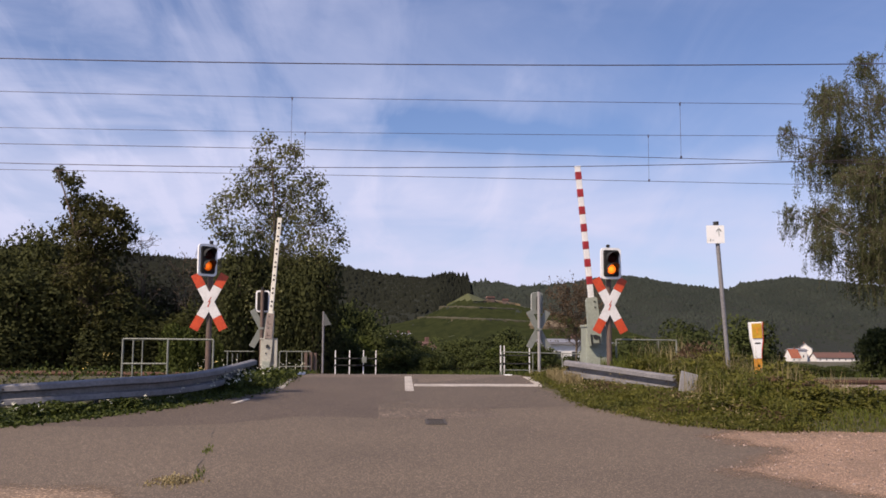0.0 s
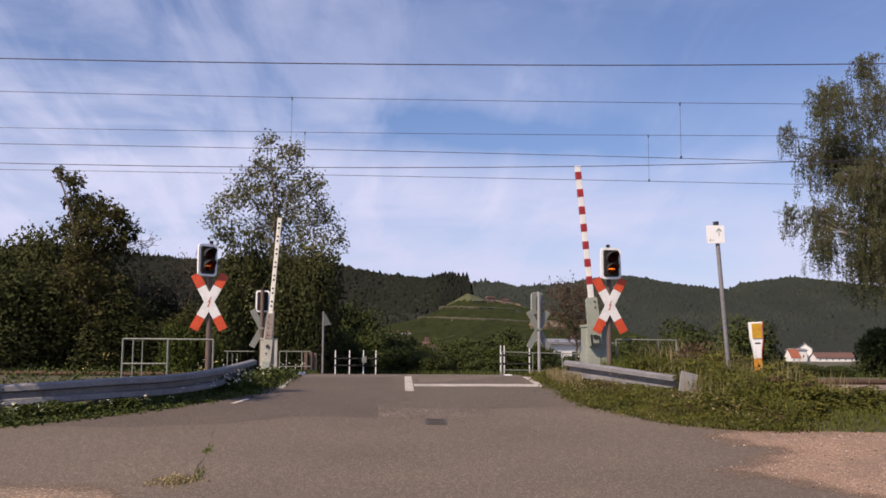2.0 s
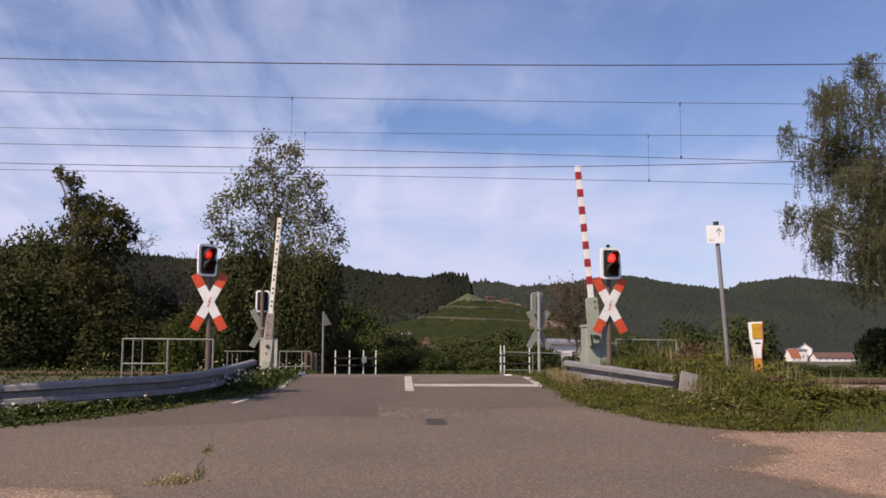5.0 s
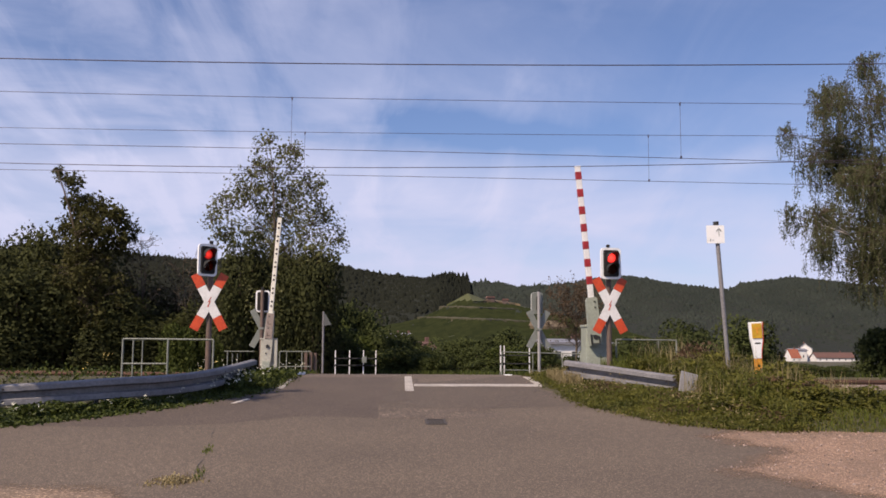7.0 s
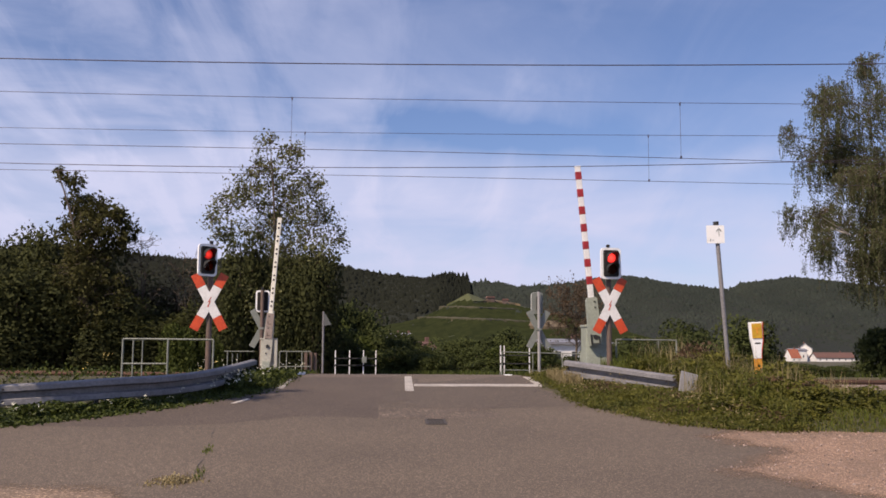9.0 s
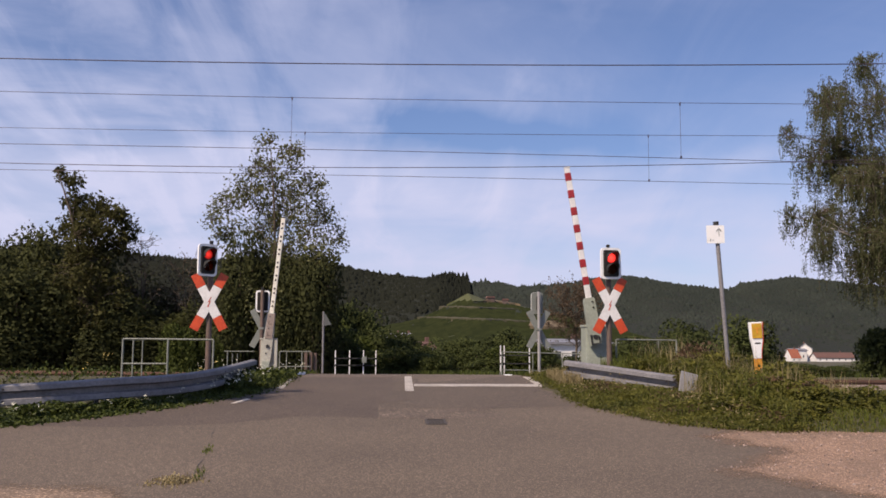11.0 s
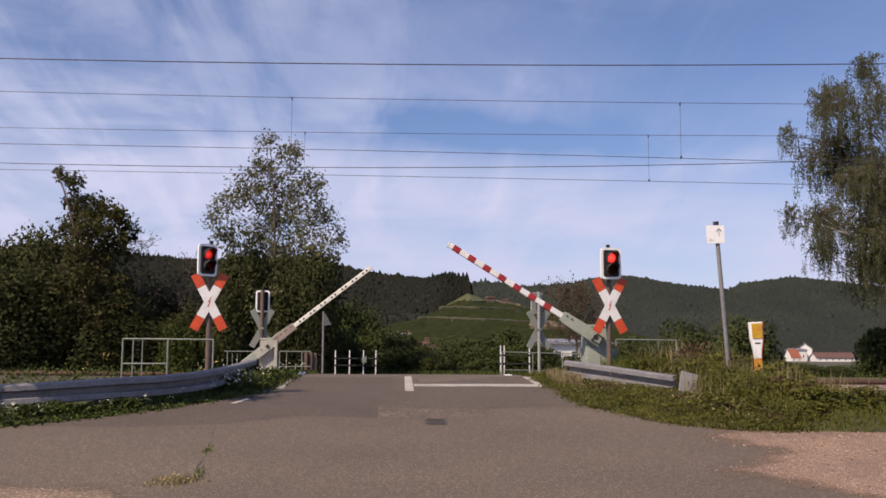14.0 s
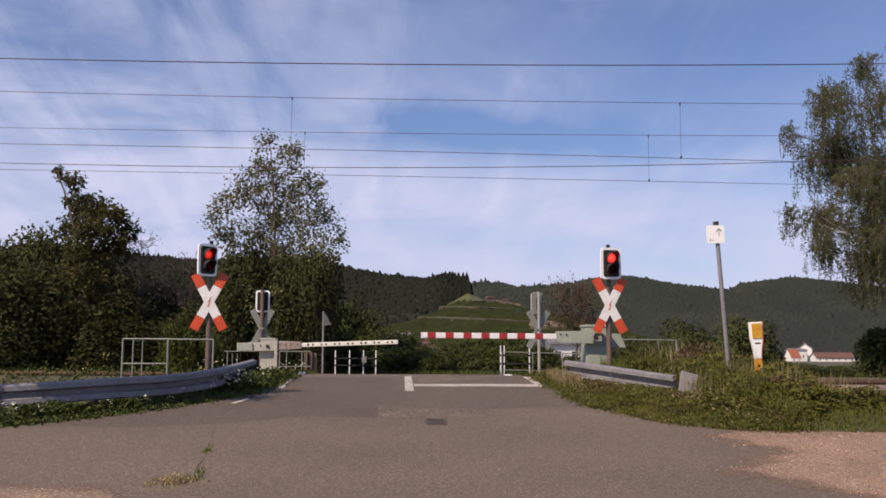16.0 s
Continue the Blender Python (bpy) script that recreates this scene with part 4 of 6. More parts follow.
def smooth_path(pts, step=0.25):
    p = np.array(pts, float)
    out = []
    for i in range(len(p) - 1):
        p0, p1, p2, p3 = p[max(0, i - 1)], p[i], p[i + 1], p[min(len(p) - 1, i + 2)]
        for t in np.linspace(0, 1, max(2, int(np.linalg.norm(p2 - p1) / step)), endpoint=False):
            out.append(0.5 * (2 * p1 + (p2 - p0) * t + (2 * p0 - 5 * p1 + 4 * p2 - p3) * t * t + (3 * p1 - p0 - 3 * p2 + p3) * t ** 3))
    out.append(p[-1])
    return [tuple(float(c) for c in q) for q in out]


def guardrail(name, pts, label, posts):
    g = thing(name, pose(0, 0, 0), label, "guardrail", "guardrails by the crossing")
    path = smooth_path(pts)
    per = 16
    for k in range(0, len(path) - 1, per):
        seg = path[k:k + per + 1]
        if len(seg) < 2:
            continue
        beam = part("beam", beam_mesh(seg), "zinc", g)
        if k:
            a = Vector(seg[0])
            d = (Vector(seg[1]) - a).normalized()
            n = Vector((d.y, -d.x, 0))
            for h in (0.083, -0.083):
                c = a + d * 0.05 + Vector((0, 0, h))
                part("bolt", tube(B(), c + n * 0.08, c + n * 0.096, 0.016, seg=8), "iron", beam)
    for k in range(3, len(path), posts):
        p, q = Vector(path[k]), Vector(path[min(k + 1, len(path) - 1)])
        d = (q - p).normalized() if (q - p).length > 1e-6 else Vector((1, 0, 0))
        n = Vector((d.y, -d.x, 0))
        c = p - n * 0.10
        m = Matrix.Translation((c.x, c.y, 0)) @ Matrix.Rotation(math.atan2(d.y, d.x), 4, "Z")
        low = gz(c.x, c.y) - 0.2
        part("post", box(B(), -0.03, 0.03, -0.05, 0.05, low, p.z + 0.12, 0.006, m), "zinc", g)
        part("spacer", box(B(), -0.05, 0.05, 0.04, 0.105, p.z - 0.08, p.z + 0.08, 0.01, m), "zinc", g)
    return g


guardrail("guardrail", [(-13.5, 12.6, 0.80), (-9.5, 13.4, 0.86), (-7.2, 13.9, 0.905), (-5.39, 14.4, 0.955), (-3.94, 14.95, 1.045), (-3.22, 15.7, 1.085), (-2.78, 17.0, 1.165), (-2.48, 19.6, 1.31)], "curved galvanised steel guardrail above low green ivy", 17)
right_rail = guardrail("guardrail", [(3.72, 19.0, 1.325), (4.2, 18.1, 1.245), (4.66, 17.3, 1.165), (5.12, 16.5, 1.085)], "short galvanised steel guardrail sunk in weeds", 6)
part("end_piece", box(B(), -0.15, 0.15, -0.012, 0.012, -0.22, 0.17, 0.006, pose(5.22, 16.15, 1.13, -12, 14, 4)), "post_grey", right_rail, "bent flared end plate")


# ---- tube railings ----
def railing(name, x, y, top, bars, label, r=0.017, mat="zinc_dull", turn=0):
    """Bars as (x0, z0, x1, z1) from the base point; heights are from the ground up."""
    g = thing(name, pose(x, y, top, 0, 0, turn), label, "railing", "tube railings at the crossing")
    for kind, x0, z0, x1, z1, k in bars:
        part(kind, tube(B(), (x0, 0, z0), (x1, 0, z1), r * k, seg=10), mat, g)
    return g


railing("railing", -4.76, 18.6, 0.95, [("top_rail", 0, 0.89, 1.67, 0.885, 1), ("mid_rail", 0, 0.43, 0.83, 0.43, 0.9), ("post", 0, -0.1, 0, 0.89, 1.1), ("post", 0.83, -0.1, 0.83, 0.885, 1.1), ("post", 1.67, -0.1, 1.67, 0.885, 1.0)], "grey galvanised tube railing behind the guardrail")
railing("railing", -4.97, 19.5, 1.0, [("top_rail", 0.0, 0.84, 0.4, 0.84, 0.8), ("post", 0.18, -0.1, 0.18, 0.84, 0.9), ("post", 0.36, -0.1, 0.36, 0.84, 0.7)], "short grey tube railing in the weeds")
railing("railing", 5.20, 21.0, 1.0, [("top_rail", 0, 0.93, 1.34, 0.92, 1), ("post", 0, -0.1, 0, 0.93, 1.1), ("post", 0.94, -0.1, 0.94, 0.925, 1.0), ("post", 1.34, -0.1, 1.34, 0.92, 1.1), ("mid_rail", 0, 0.48, 1.34, 0.48, 0.9)], "grey tube railing standing in tall grass")
railing("railing", -3.08, 31.0, 1.0, [("top_rail", 0, 0.67, 0.98, 0.67, 1), ("mid_rail", 0, 0.2, 0.98, 0.2, 0.9), ("post", 0, -0.1, 0, 0.67, 1.1), ("post", 0.22, -0.1, 0.22, 0.67, 0.9), ("post", 0.70, -0.1, 0.70, 0.67, 1.0)], "grey tube railing beyond the tracks")
railing("railing", -4.65, 30.0, 1.0, [("top_rail", 0, 0.66, 0.9, 0.66, 0.9), ("post", 0.1, -0.1, 0.1, 0.66, 1.0), ("post", 0.25, -0.1, 0.25, 0.6, 0.7), ("post", 0.4, -0.1, 0.4, 0.6, 0.7)], "low grey tube railing beyond the tracks")
railing("railing", 4.85, 32.5, 0.98, [("top_rail", -0.7, 0.72, 2.1, 0.66, 1), ("mid_rail", -0.7, 0.12, 1.4, 0.10, 0.9), ("post", -0.7, -0.1, -0.7, 0.72, 1.1), ("post", 0.35, -0.1, 0.35, 0.70, 1.0), ("post", 1.35, -0.1, 1.35, 0.68, 1.1), ("post", 2.0, -0.1, 2.0, 0.66, 1.1)], "grey-green tube railing beyond the tracks")

for px, py, top in ((-2.30, 31.6, 0.62), (-2.15, 31.7, 0.60), (-2.02, 31.8, 0.58)):
    o = tagged(part("timber_post", box(B(), -0.05, 0.05, -0.05, 0.05, -0.1, top, 0.008), "mast"), "brown weathered wooden post beyond the tracks", "post", "wooden posts beyond the tracks")
    o.location = (px, py, 1.05)


def parapet(x, y, z, spots, height, label):
    g = thing("parapet_railing", pose(x, y, z), label, "railing", "white-posted railings across the far road")
    for sx_ in spots:
        p = part("post", box(B(), sx_ - 0.02, sx_ + 0.02, -0.02, 0.02, -0.1, height, 0.006), "white", g, "white painted post")
        for bz in (0.28, 0.52):
            part("band", box(B(), sx_ - 0.022, sx_ + 0.022, -0.022, 0.022, bz * height / 0.8 - 0.035, bz * height / 0.8 + 0.035), "black", p)
    a, b = min(spots), max(spots)
    for bz in (0.28, 0.52):
        part("rail", tube(B(), (a - 0.05, 0.05, bz * height / 0.8), (b + 0.05, 0.05, bz * height / 0.8), 0.02, seg=8), "black", g, "dark rail")
    return g


parapet(-1.46, 34.0, 0.93, [0, 0.49, 0.97, 1.40], 0.80, "white railing posts with dark rails across the far road")
parapet(4.30, 34.0, 0.95, [0, 0.13, 1.02], 0.98, "white railing posts with dark rails beyond the crossing")
cab_box = tagged(part("small_cabinet", box(B(), -0.08, 0.08, -0.06, 0.06, 0.0, 0.22, 0.01), "grey"), "small grey box fixed on the far railing", "box")
cab_box.location = (-0.46, 33.94, 1.30)

# give-way sign seen from behind
giveway = thing("traffic_sign", pose(-1.84, 33.0, 0.96), "triangular road sign seen from behind on a grey post", "traffic sign")
part("post", tube(B(), (0, 0, -0.1), (0, 0, 2.06), 0.035, seg=12), "zinc", giveway)
part("plate", plate(B(), [(0.03, 1.58), (0.27, 1.62), (0.31, 1.55), (0.07, 1.98), (0.03, 1.98)], -0.05, -0.035), "sign_back", giveway, "grey sheet-metal back").rotation_euler = (0, 0, 0)
part("clamp", box(B(), -0.05, 0.05, -0.05, 0.05, 1.72, 1.76, 0.004), "zinc", giveway)

# white direction plate
plate_sign = thing("direction_sign", pose(6.255, 17.0, 0.985, 0, -3.6, 0), "white plate with a dark arrow on a leaning grey post", "sign")
part("post", tube(B(), (0, 0, -0.1), (0, 0, 2.95), 0.038, seg=14), "zinc", plate_sign)
part("cap", tube(B(), (0, 0, 2.95), (0, 0, 3.01), 0.05, seg=14), "black", plate_sign)
board = part("plate", plate(B(), rounded(0.325, 0.325, 0.015), -0.062, -0.05), "bright", plate_sign, "white enamelled plate")
board.location, board.rotation_euler = (-0.045, 0, 2.775), (0, radians(2.6), 0)
part("arrow", plate(B(), [(0.056, -0.035), (0.066, -0.035), (0.066, 0.088), (0.105, 0.045), (0.114, 0.054), (0.061, 0.114), (0.008, 0.054), (0.017, 0.045), (0.056, 0.088)], -0.066, -0.0625), "grey", board, "thin grey arrow pointing up")
for u, v, w in ((-0.095, -0.095, 0.018), (-0.05, -0.105, 0.02), (-0.10, -0.118, 0.012)):
    part("text_bar", box(B(), u - w / 2, u + w / 2, -0.066, -0.0625, v - 0.008, v + 0.008), "grey", board)

# yellow-topped marker post
marker = thing("marker_post", pose(6.40, 16.0, 0.98, 0, -3, 0), "tapered white and orange marker post with a yellow plate in weeds", "marker post")


def tapered(bm, rows, bevel=0.0):
    rings = []
    for z, hw, hd in rows:
        rings.append([bm.verts.new((sx_ * hw, sy_ * hd, z)) for sx_, sy_ in ((-1, -1), (1, -1), (1, 1), (-1, 1))])
    for a, b in zip(rings, rings[1:]):
        for i in range(4):
            bm.faces.new((a[i], a[(i + 1) % 4], b[(i + 1) % 4], b[i]))
    bm.faces.new(rings[0]), bm.faces.new(rings[-1])
    if bevel:
        bmesh.ops.bevel(bm, geom=[e for e in bm.edges], offset=bevel, segments=2, affect="EDGES")
    return bm


part("shaft", tapered(B(), [(0.555, 0.052, 0.05), (0.68, 0.060, 0.05), (0.88, 0.098, 0.05), (1.17, 0.108, 0.05)], 0.008), "bright", marker, "white plastic post head")
part("foot", tapered(B(), [(-0.2, 0.042, 0.042), (0.553, 0.053, 0.05)], 0.006), "orange", marker, "orange-yellow lower shaft")
part("side_strip", plate(B(), [(0.109, 1.165), (0.099, 0.88), (0.061, 0.68), (0.053, 0.558), (0.061, 0.558), (0.070, 0.68), (0.108, 0.88), (0.118, 1.165)], -0.047, 0.045), "red", marker, "orange-red side strip")
mp = part("plate", plate(B(), rounded(0.17, 0.25, 0.01), -0.062, -0.052), "yellow", marker, "golden yellow plate")
mp.location = (0, 0, 1.02)
part("text_bar", box(B(), -0.05, 0.05, -0.066, -0.0625, 0.035, 0.055), "orange", mp)
part("text_bar", box(B(), -0.01, 0.01, -0.066, -0.0625, -0.05, 0.03), "orange", mp)
part("slot", box(B(), -0.045, 0.045, -0.053, -0.048, 0.80, 0.825), "black", marker)


# ---- trees and bushes ----
def branching(rng, base, height, trunk_r, crown, limbs, lean=(0, 0), rise=0.9, twigs=7, hang=0.0, first=0.2, bare=2):
    """Limbs and leaf places of a tree. crown: radius by height above the base. Returns wood rows and, limb by limb, leaf places."""
    base = np.array(base, float)
    wood, groups = [], []
    axis = lambda s: base + np.array([lean[0] * s, lean[1] * s, height * s]) + 0.12 * np.array([math.sin(5 * s + base[0]), math.cos(4 * s + base[1]), 0]) * s
    k = 9
    for i in range(k):
        wood.append((axis(i / k), axis((i + 1) / k), trunk_r * (1 - 0.88 * i / k), trunk_r * (1 - 0.88 * (i + 1) / k)))
    for n in range(limbs):
        s = first + (0.97 - first) * (n + rng.random()) / limbs
        ang = n * 2.4 + rng.uniform(-0.5, 0.5)
        reach = max(0.25, float(lerp_table(height * s + 0.15 * height * (1 - s), crown))) * rng.uniform(0.7, 1.08)
        start = axis(s)
        out = np.array([math.cos(ang), math.sin(ang), 0])
        r0 = trunk_r * (1 - 0.85 * s) * 0.55
        prev, spots = start, []
        steps = 6
        for j in range(1, steps + 1):
            t = j / steps
            p = start + out * reach * t + np.array([0, 0, 1]) * reach * (rise * t - hang * 0.55 * t * t) + rng.normal(size=3) * 0.05 * reach
            wood.append((prev, p, max(r0 * (1 - 0.85 * (t - 1 / steps)), 0.006), max(r0 * (1 - 0.85 * t), 0.005)))
            if j >= bare:
                for _ in range(max(3, round(twigs * (1.25 - 0.75 * s)))):
                    way = unit(out * 0.5 + rng.normal(size=3) * 0.75 + np.array([0, 0, 0.45 - 1.6 * hang]))
                    length = rng.uniform(0.25, 0.75) * (0.45 + 0.16 * reach) * (1 + hang)
                    a = prev + (p - prev) * rng.random()
                    q = a + way * length
                    if hang:
                        q2 = q + np.array([rng.normal() * 0.08, rng.normal() * 0.08, -rng.uniform(0.4, 1.3) * hang])
                        wood.append((q, q2, 0.006, 0.003))
                        spots.append((q, q2))
                    wood.append((a, q, 0.010, 0.005))
                    spots.append((a * 0.4 + q * 0.6, q))
            prev = p
        groups.append(spots)
    return wood, groups


def strew(rng, spots, per, spread):
    a, b = np.array([s[0] for s in spots]), np.array([s[1] for s in spots])
    i = rng.integers(0, len(spots), per * len(spots))
    t = rng.random((len(i), 1)) * 1.15
    return a[i] + (b - a)[i] * t + rng.normal(size=(len(i), 3)) * spread


SWAY = []


def tree(name, x, y, z, label, seed, height, trunk_r, crown, limbs, leaf, per, leaf_mat, wood_mat, boughs=5, sway=0.8, spread=0.09, **kw):
    rng = np.random.default_rng(seed)
    t = thing(name, pose(x, y, z), label, "tree")
    wood, groups = branching(rng, (0, 0, -0.2), height, trunk_r, crown, limbs, **kw)
    part("trunk", wood_mesh("trunk", wood, wood_mat), wood_mat, t)
    for k in range(boughs):
        spots = [s for g in groups[k::boughs] for s in g]
        ob = part("crown", leaf_mesh("crown", strew(rng, spots, per, spread), leaf, leaf_mat, rng, hang=kw.get("hang", 0) * 0.8), leaf_mat, t, "leafy boughs")
        if sway:
            SWAY.append((ob, sway * (0.6 + 0.8 * rng.random()), rng.random() * 6.28, 1.6 + rng.random() * 1.4))
    return t


def lobed_tree(name, x, y, z, label, seed, trunk_r, lobes, leaf, twigs, per, leaf_mat, wood_mat, boughs=6, sway=0.35, deep=1.0, hang=0.0, spread=0.08, slim=0.55):
    """A tree whose limbs each end in a cloud of twigs. lobes: (x, z, radius) from its foot; hang: length of the drooping strands."""
    rng = np.random.default_rng(seed)
    t = thing(name, pose(x, y, z), label, "tree")
    high = max(lobes, key=lambda q: q[1])
    axis = lambda s_: np.array([high[0] * s_ ** 1.6 + 0.1 * math.sin(4 * s_ + seed), 0.1 * math.sin(5 * s_), -0.2 + (high[1] + 0.2) * s_])
    wood, groups = [], [[] for _ in range(boughs)]
    k = 10
    for i in range(k):
        wood.append((axis(i / k), axis((i + 1) / k), trunk_r * (1 - 0.88 * i / k), trunk_r * (1 - 0.88 * (i + 1) / k)))
    for i, (lx, lz, lr) in enumerate(lobes):
        c = np.array([lx, rng.uniform(-1, 1) * deep, lz])
        s0 = np.clip(lz / high[1] - rng.uniform(0.16, 0.28), 0.12, 0.92)
        start = axis(s0)
        r0 = trunk_r * (1 - 0.85 * s0) * 0.4
        mid = start * 0.5 + c * 0.5 + np.array([0, 0, 0.12 * abs(lx - start[0])])
        knots = [start, start * 0.5 + mid * 0.5 + rng.normal(size=3) * 0.06, mid, mid * 0.5 + c * 0.5 + rng.normal(size=3) * 0.06, c]
        for j in range(4):
            wood.append((knots[j], knots[j + 1], max(r0 * (1 - 0.2 * j), 0.010), max(r0 * (0.8 - 0.2 * j), 0.008)))
        own = [knots[3], c]
        for _ in range(6):
            w = unit(rng.normal(size=3) + np.array([0, 0, 0.35]))
            own.append(c + w * lr * rng.uniform(0.45, 0.75))
            wood.append((c, own[-1], 0.014, 0.007))
        for _ in range(max(8, round(twigs * lr * lr))):
            a = own[rng.integers(0, len(own))] + rng.normal(size=3) * 0.05 * lr
            w = unit(rng.normal(size=3) + np.array([0, 0, 0.25]))
            q = c + w * np.array([1, 1.15, 1]) * lr * rng.uniform(0.4, 1.22)
            if np.linalg.norm(q - a) > 1.1 * lr:
                a = a * 0.4 + q * 0.6
            wood.append((a, q, 0.008, 0.004))
            groups[i % boughs].append((a * 0.45 + q * 0.55, q))
            if hang:
                q2 = q + np.array([rng.normal() * 0.07, rng.normal() * 0.07, -hang * rng.uniform(0.35, 1.1)])
                wood.append((q, q2, 0.005, 0.003))
                groups[i % boughs] += [(q, q2), (q * 0.5 + q2 * 0.5, q2)]
    part("trunk", wood_mesh("trunk", [w for w in wood if w[2] > 0.02], wood_mat, 7), wood_mat, t)
    part("branchwork", wood_mesh("branchwork", [w for w in wood if w[2] <= 0.02], "bark", 4), "bark", t, "thin brown twigs")
    for spots in groups:
        if not spots:
            continue
        ob = part("crown", leaf_mesh("crown", strew(rng, spots, per, spread), leaf, leaf_mat, rng, slim=slim, hang=0.9 if hang else 0.0), leaf_mat, t, "leafy boughs")
        if sway:
            SWAY.append((ob, sway * (0.6 + 0.8 * rng.random()), rng.random() * 6.28, 1.6 + rng.random() * 1.4))
    return t


lobed_tree("tree", -3.75, 36.0, 0.88, "airy broad-crowned tree with grey-green leaves behind the crossing", 11, 0.10,
           ((-0.4, 8.35, 0.42), (-0.75, 7.6, 0.75), (0.5, 7.75, 0.65), (-1.25, 6.65, 0.85), (0.1, 6.6, 1.0), (1.2, 6.75, 0.6), (-2.05, 6.35, 0.55), (-0.3, 5.3, 1.15), (1.35, 5.5, 1.0), (-2.2, 5.5, 0.4), (2.3, 5.0, 0.4), (-1.8, 5.0, 0.6), (0.2, 4.0, 1.3), (1.6, 4.0, 0.75), (-1.0, 3.6, 0.9), (-0.2, 2.6, 1.2)),
           0.12, 110, 10, "l_tree", "bark", sway=0.3, deep=1.2, spread=0.11)
lobed_tree("tree", -10.7, 38.0, 0.88, "dark-leaved tree leaning out of the thicket with a ragged top", 23, 0.14,
           ((-1.87, 7.78, 0.14), (-1.55, 7.4, 0.28), (-1.1, 7.3, 0.32), (-1.1, 6.5, 0.62), (-0.35, 6.15, 0.72), (0.4, 5.85, 0.62), (1.0, 5.5, 0.36), (-1.3, 5.5, 0.6), (-0.3, 5.15, 0.95), (0.65, 4.95, 0.66), (-0.6, 3.9, 1.15), (0.0, 2.6, 1.3)),
           0.14, 150, 14, "l_dark", "bark", sway=0.3, deep=0.8, boughs=5)
lobed_tree("birch_tree", 17.2, 30.0, 0.88, "tall birch with hanging leafy twigs beside the railway", 37, 0.17,
           ((-1.0, 10.4, 0.6), (-0.4, 10.9, 0.5), (-1.95, 9.45, 0.72), (-2.8, 8.75, 0.68), (-3.5, 8.25, 0.40), (-1.2, 8.6, 1.0), (-2.4, 7.5, 0.85), (-1.1, 6.8, 1.0), (-2.6, 6.3, 0.5), (-2.1, 5.2, 0.85), (-3.2, 5.15, 0.55), (-3.85, 5.3, 0.42), (-1.2, 4.8, 0.95), (-2.5, 4.3, 0.55), (-1.5, 3.8, 0.7), (-1.9, 6.1, 0.8), (-0.6, 3.8, 0.9), (-0.6, 5.9, 0.9), (-1.6, 8.0, 0.7),
            (0.2, 10.4, 0.8), (0.4, 9.0, 1.1), (1.6, 8.4, 1.0), (0.5, 7.2, 1.1), (2.2, 7.0, 0.9), (0.8, 5.6, 1.1), (2.4, 5.4, 0.9), (0.6, 4.2, 0.9), (-0.7, 5.0, 0.9), (-1.0, 3.4, 0.7), (-1.6, 4.5, 0.8), (-1.6, 7.2, 0.8)),
           0.064, 140, 18, "l_birch", "birchbark", boughs=8, sway=0.5, deep=1.5, hang=0.95, spread=0.04, slim=0.45)


def bush_mesh(seed, leaves, leaf, mat, squash):
    """A round-topped shrub of unit height and width, as a wood and a leaf mesh."""
    rng = np.random.default_rng(seed)
    lobes = [(rng.uniform(-0.28, 0.28), rng.uniform(-0.28, 0.28), rng.uniform(0.25, 0.72), rng.uniform(0.16, 0.30)) for _ in range(14)]
    lobes += [(rng.uniform(-0.3, 0.3), rng.uniform(-0.3, 0.3), 0.15, 0.28) for _ in range(5)]
    pts, form = [], []
    for lx, ly, lz, lr in lobes:
        n = leaves // len(lobes)
        d = unit(rng.normal(size=(n, 3)))
        rad = lr * (0.62 + 0.45 * rng.random((n, 1)) ** 0.5)
        pts.append(np.array([lx, ly, lz]) + d * rad + rng.normal(size=(n, 3)) * 0.018)
        form.append(d * 0.75 + unit(np.array([[lx, ly, lz - 0.25]])) * 0.5)
    pts, form = np.concatenate(pts), np.concatenate(form)
    keep = pts[:, 2] > -0.02
    pts, form = pts[keep], form[keep]
    stems = [((rng.normal() * 0.04, rng.normal() * 0.04, -0.08), (lx * 0.8, ly * 0.8, lz), 0.018, 0.006) for lx, ly, lz, lr in lobes]
    return wood_mesh("stem", stems, "bark", 5), leaf_mesh("foliage", pts, leaf, mat, rng, slim=0.62, squash=squash, form=form)


BUSHES = {}
for kind, mat, leaf, squash in (("hedge", "l_hedge", 0.050, 0.6), ("bush", "l_bush", 0.060, 1.0), ("tall", "l_hedge", 0.044, 0.62), ("brown", "l_brown", 0.05, 0.6), ("scrub", "l_scrub", 0.035, 0.55), ("pale", "l_fresh", 0.06, 1.0)):
    BUSHES[kind] = [bush_mesh(100 + k + 10 * len(BUSHES), 9500 if mat == "l_hedge" else 4600, leaf, mat, squash) for k in range(3)]


def bush(kind, x, y, w, h, label, rng, group):
    stem, leaves = BUSHES[kind][rng.integers(0, 3)]
    t = thing("bush", pose(x, y, gz(x, y) - 0.05, 0, 0, float(rng.uniform(0, 360))), label, "bush", group)
    t.scale = (w, w, h)
    part("stem", stem, "bark", t)
    part("foliage", leaves, "l_bush", t)


rng_b = np.random.default_rng(77)
tree("tree", -7.8, 12.3, gz(-7.8, 12.3), "leafy tree beside the road whose shade falls on the guardrail", 71, 7.9, 0.11, ((0, 0.3), (4.6, 0.3), (5.8, 0.85), (7.0, 0.9), (7.9, 0.2)), 30, 0.14, 16, "l_tree", "bark", boughs=3, sway=0.3, rise=0.8, twigs=7, first=0.55, bare=2)
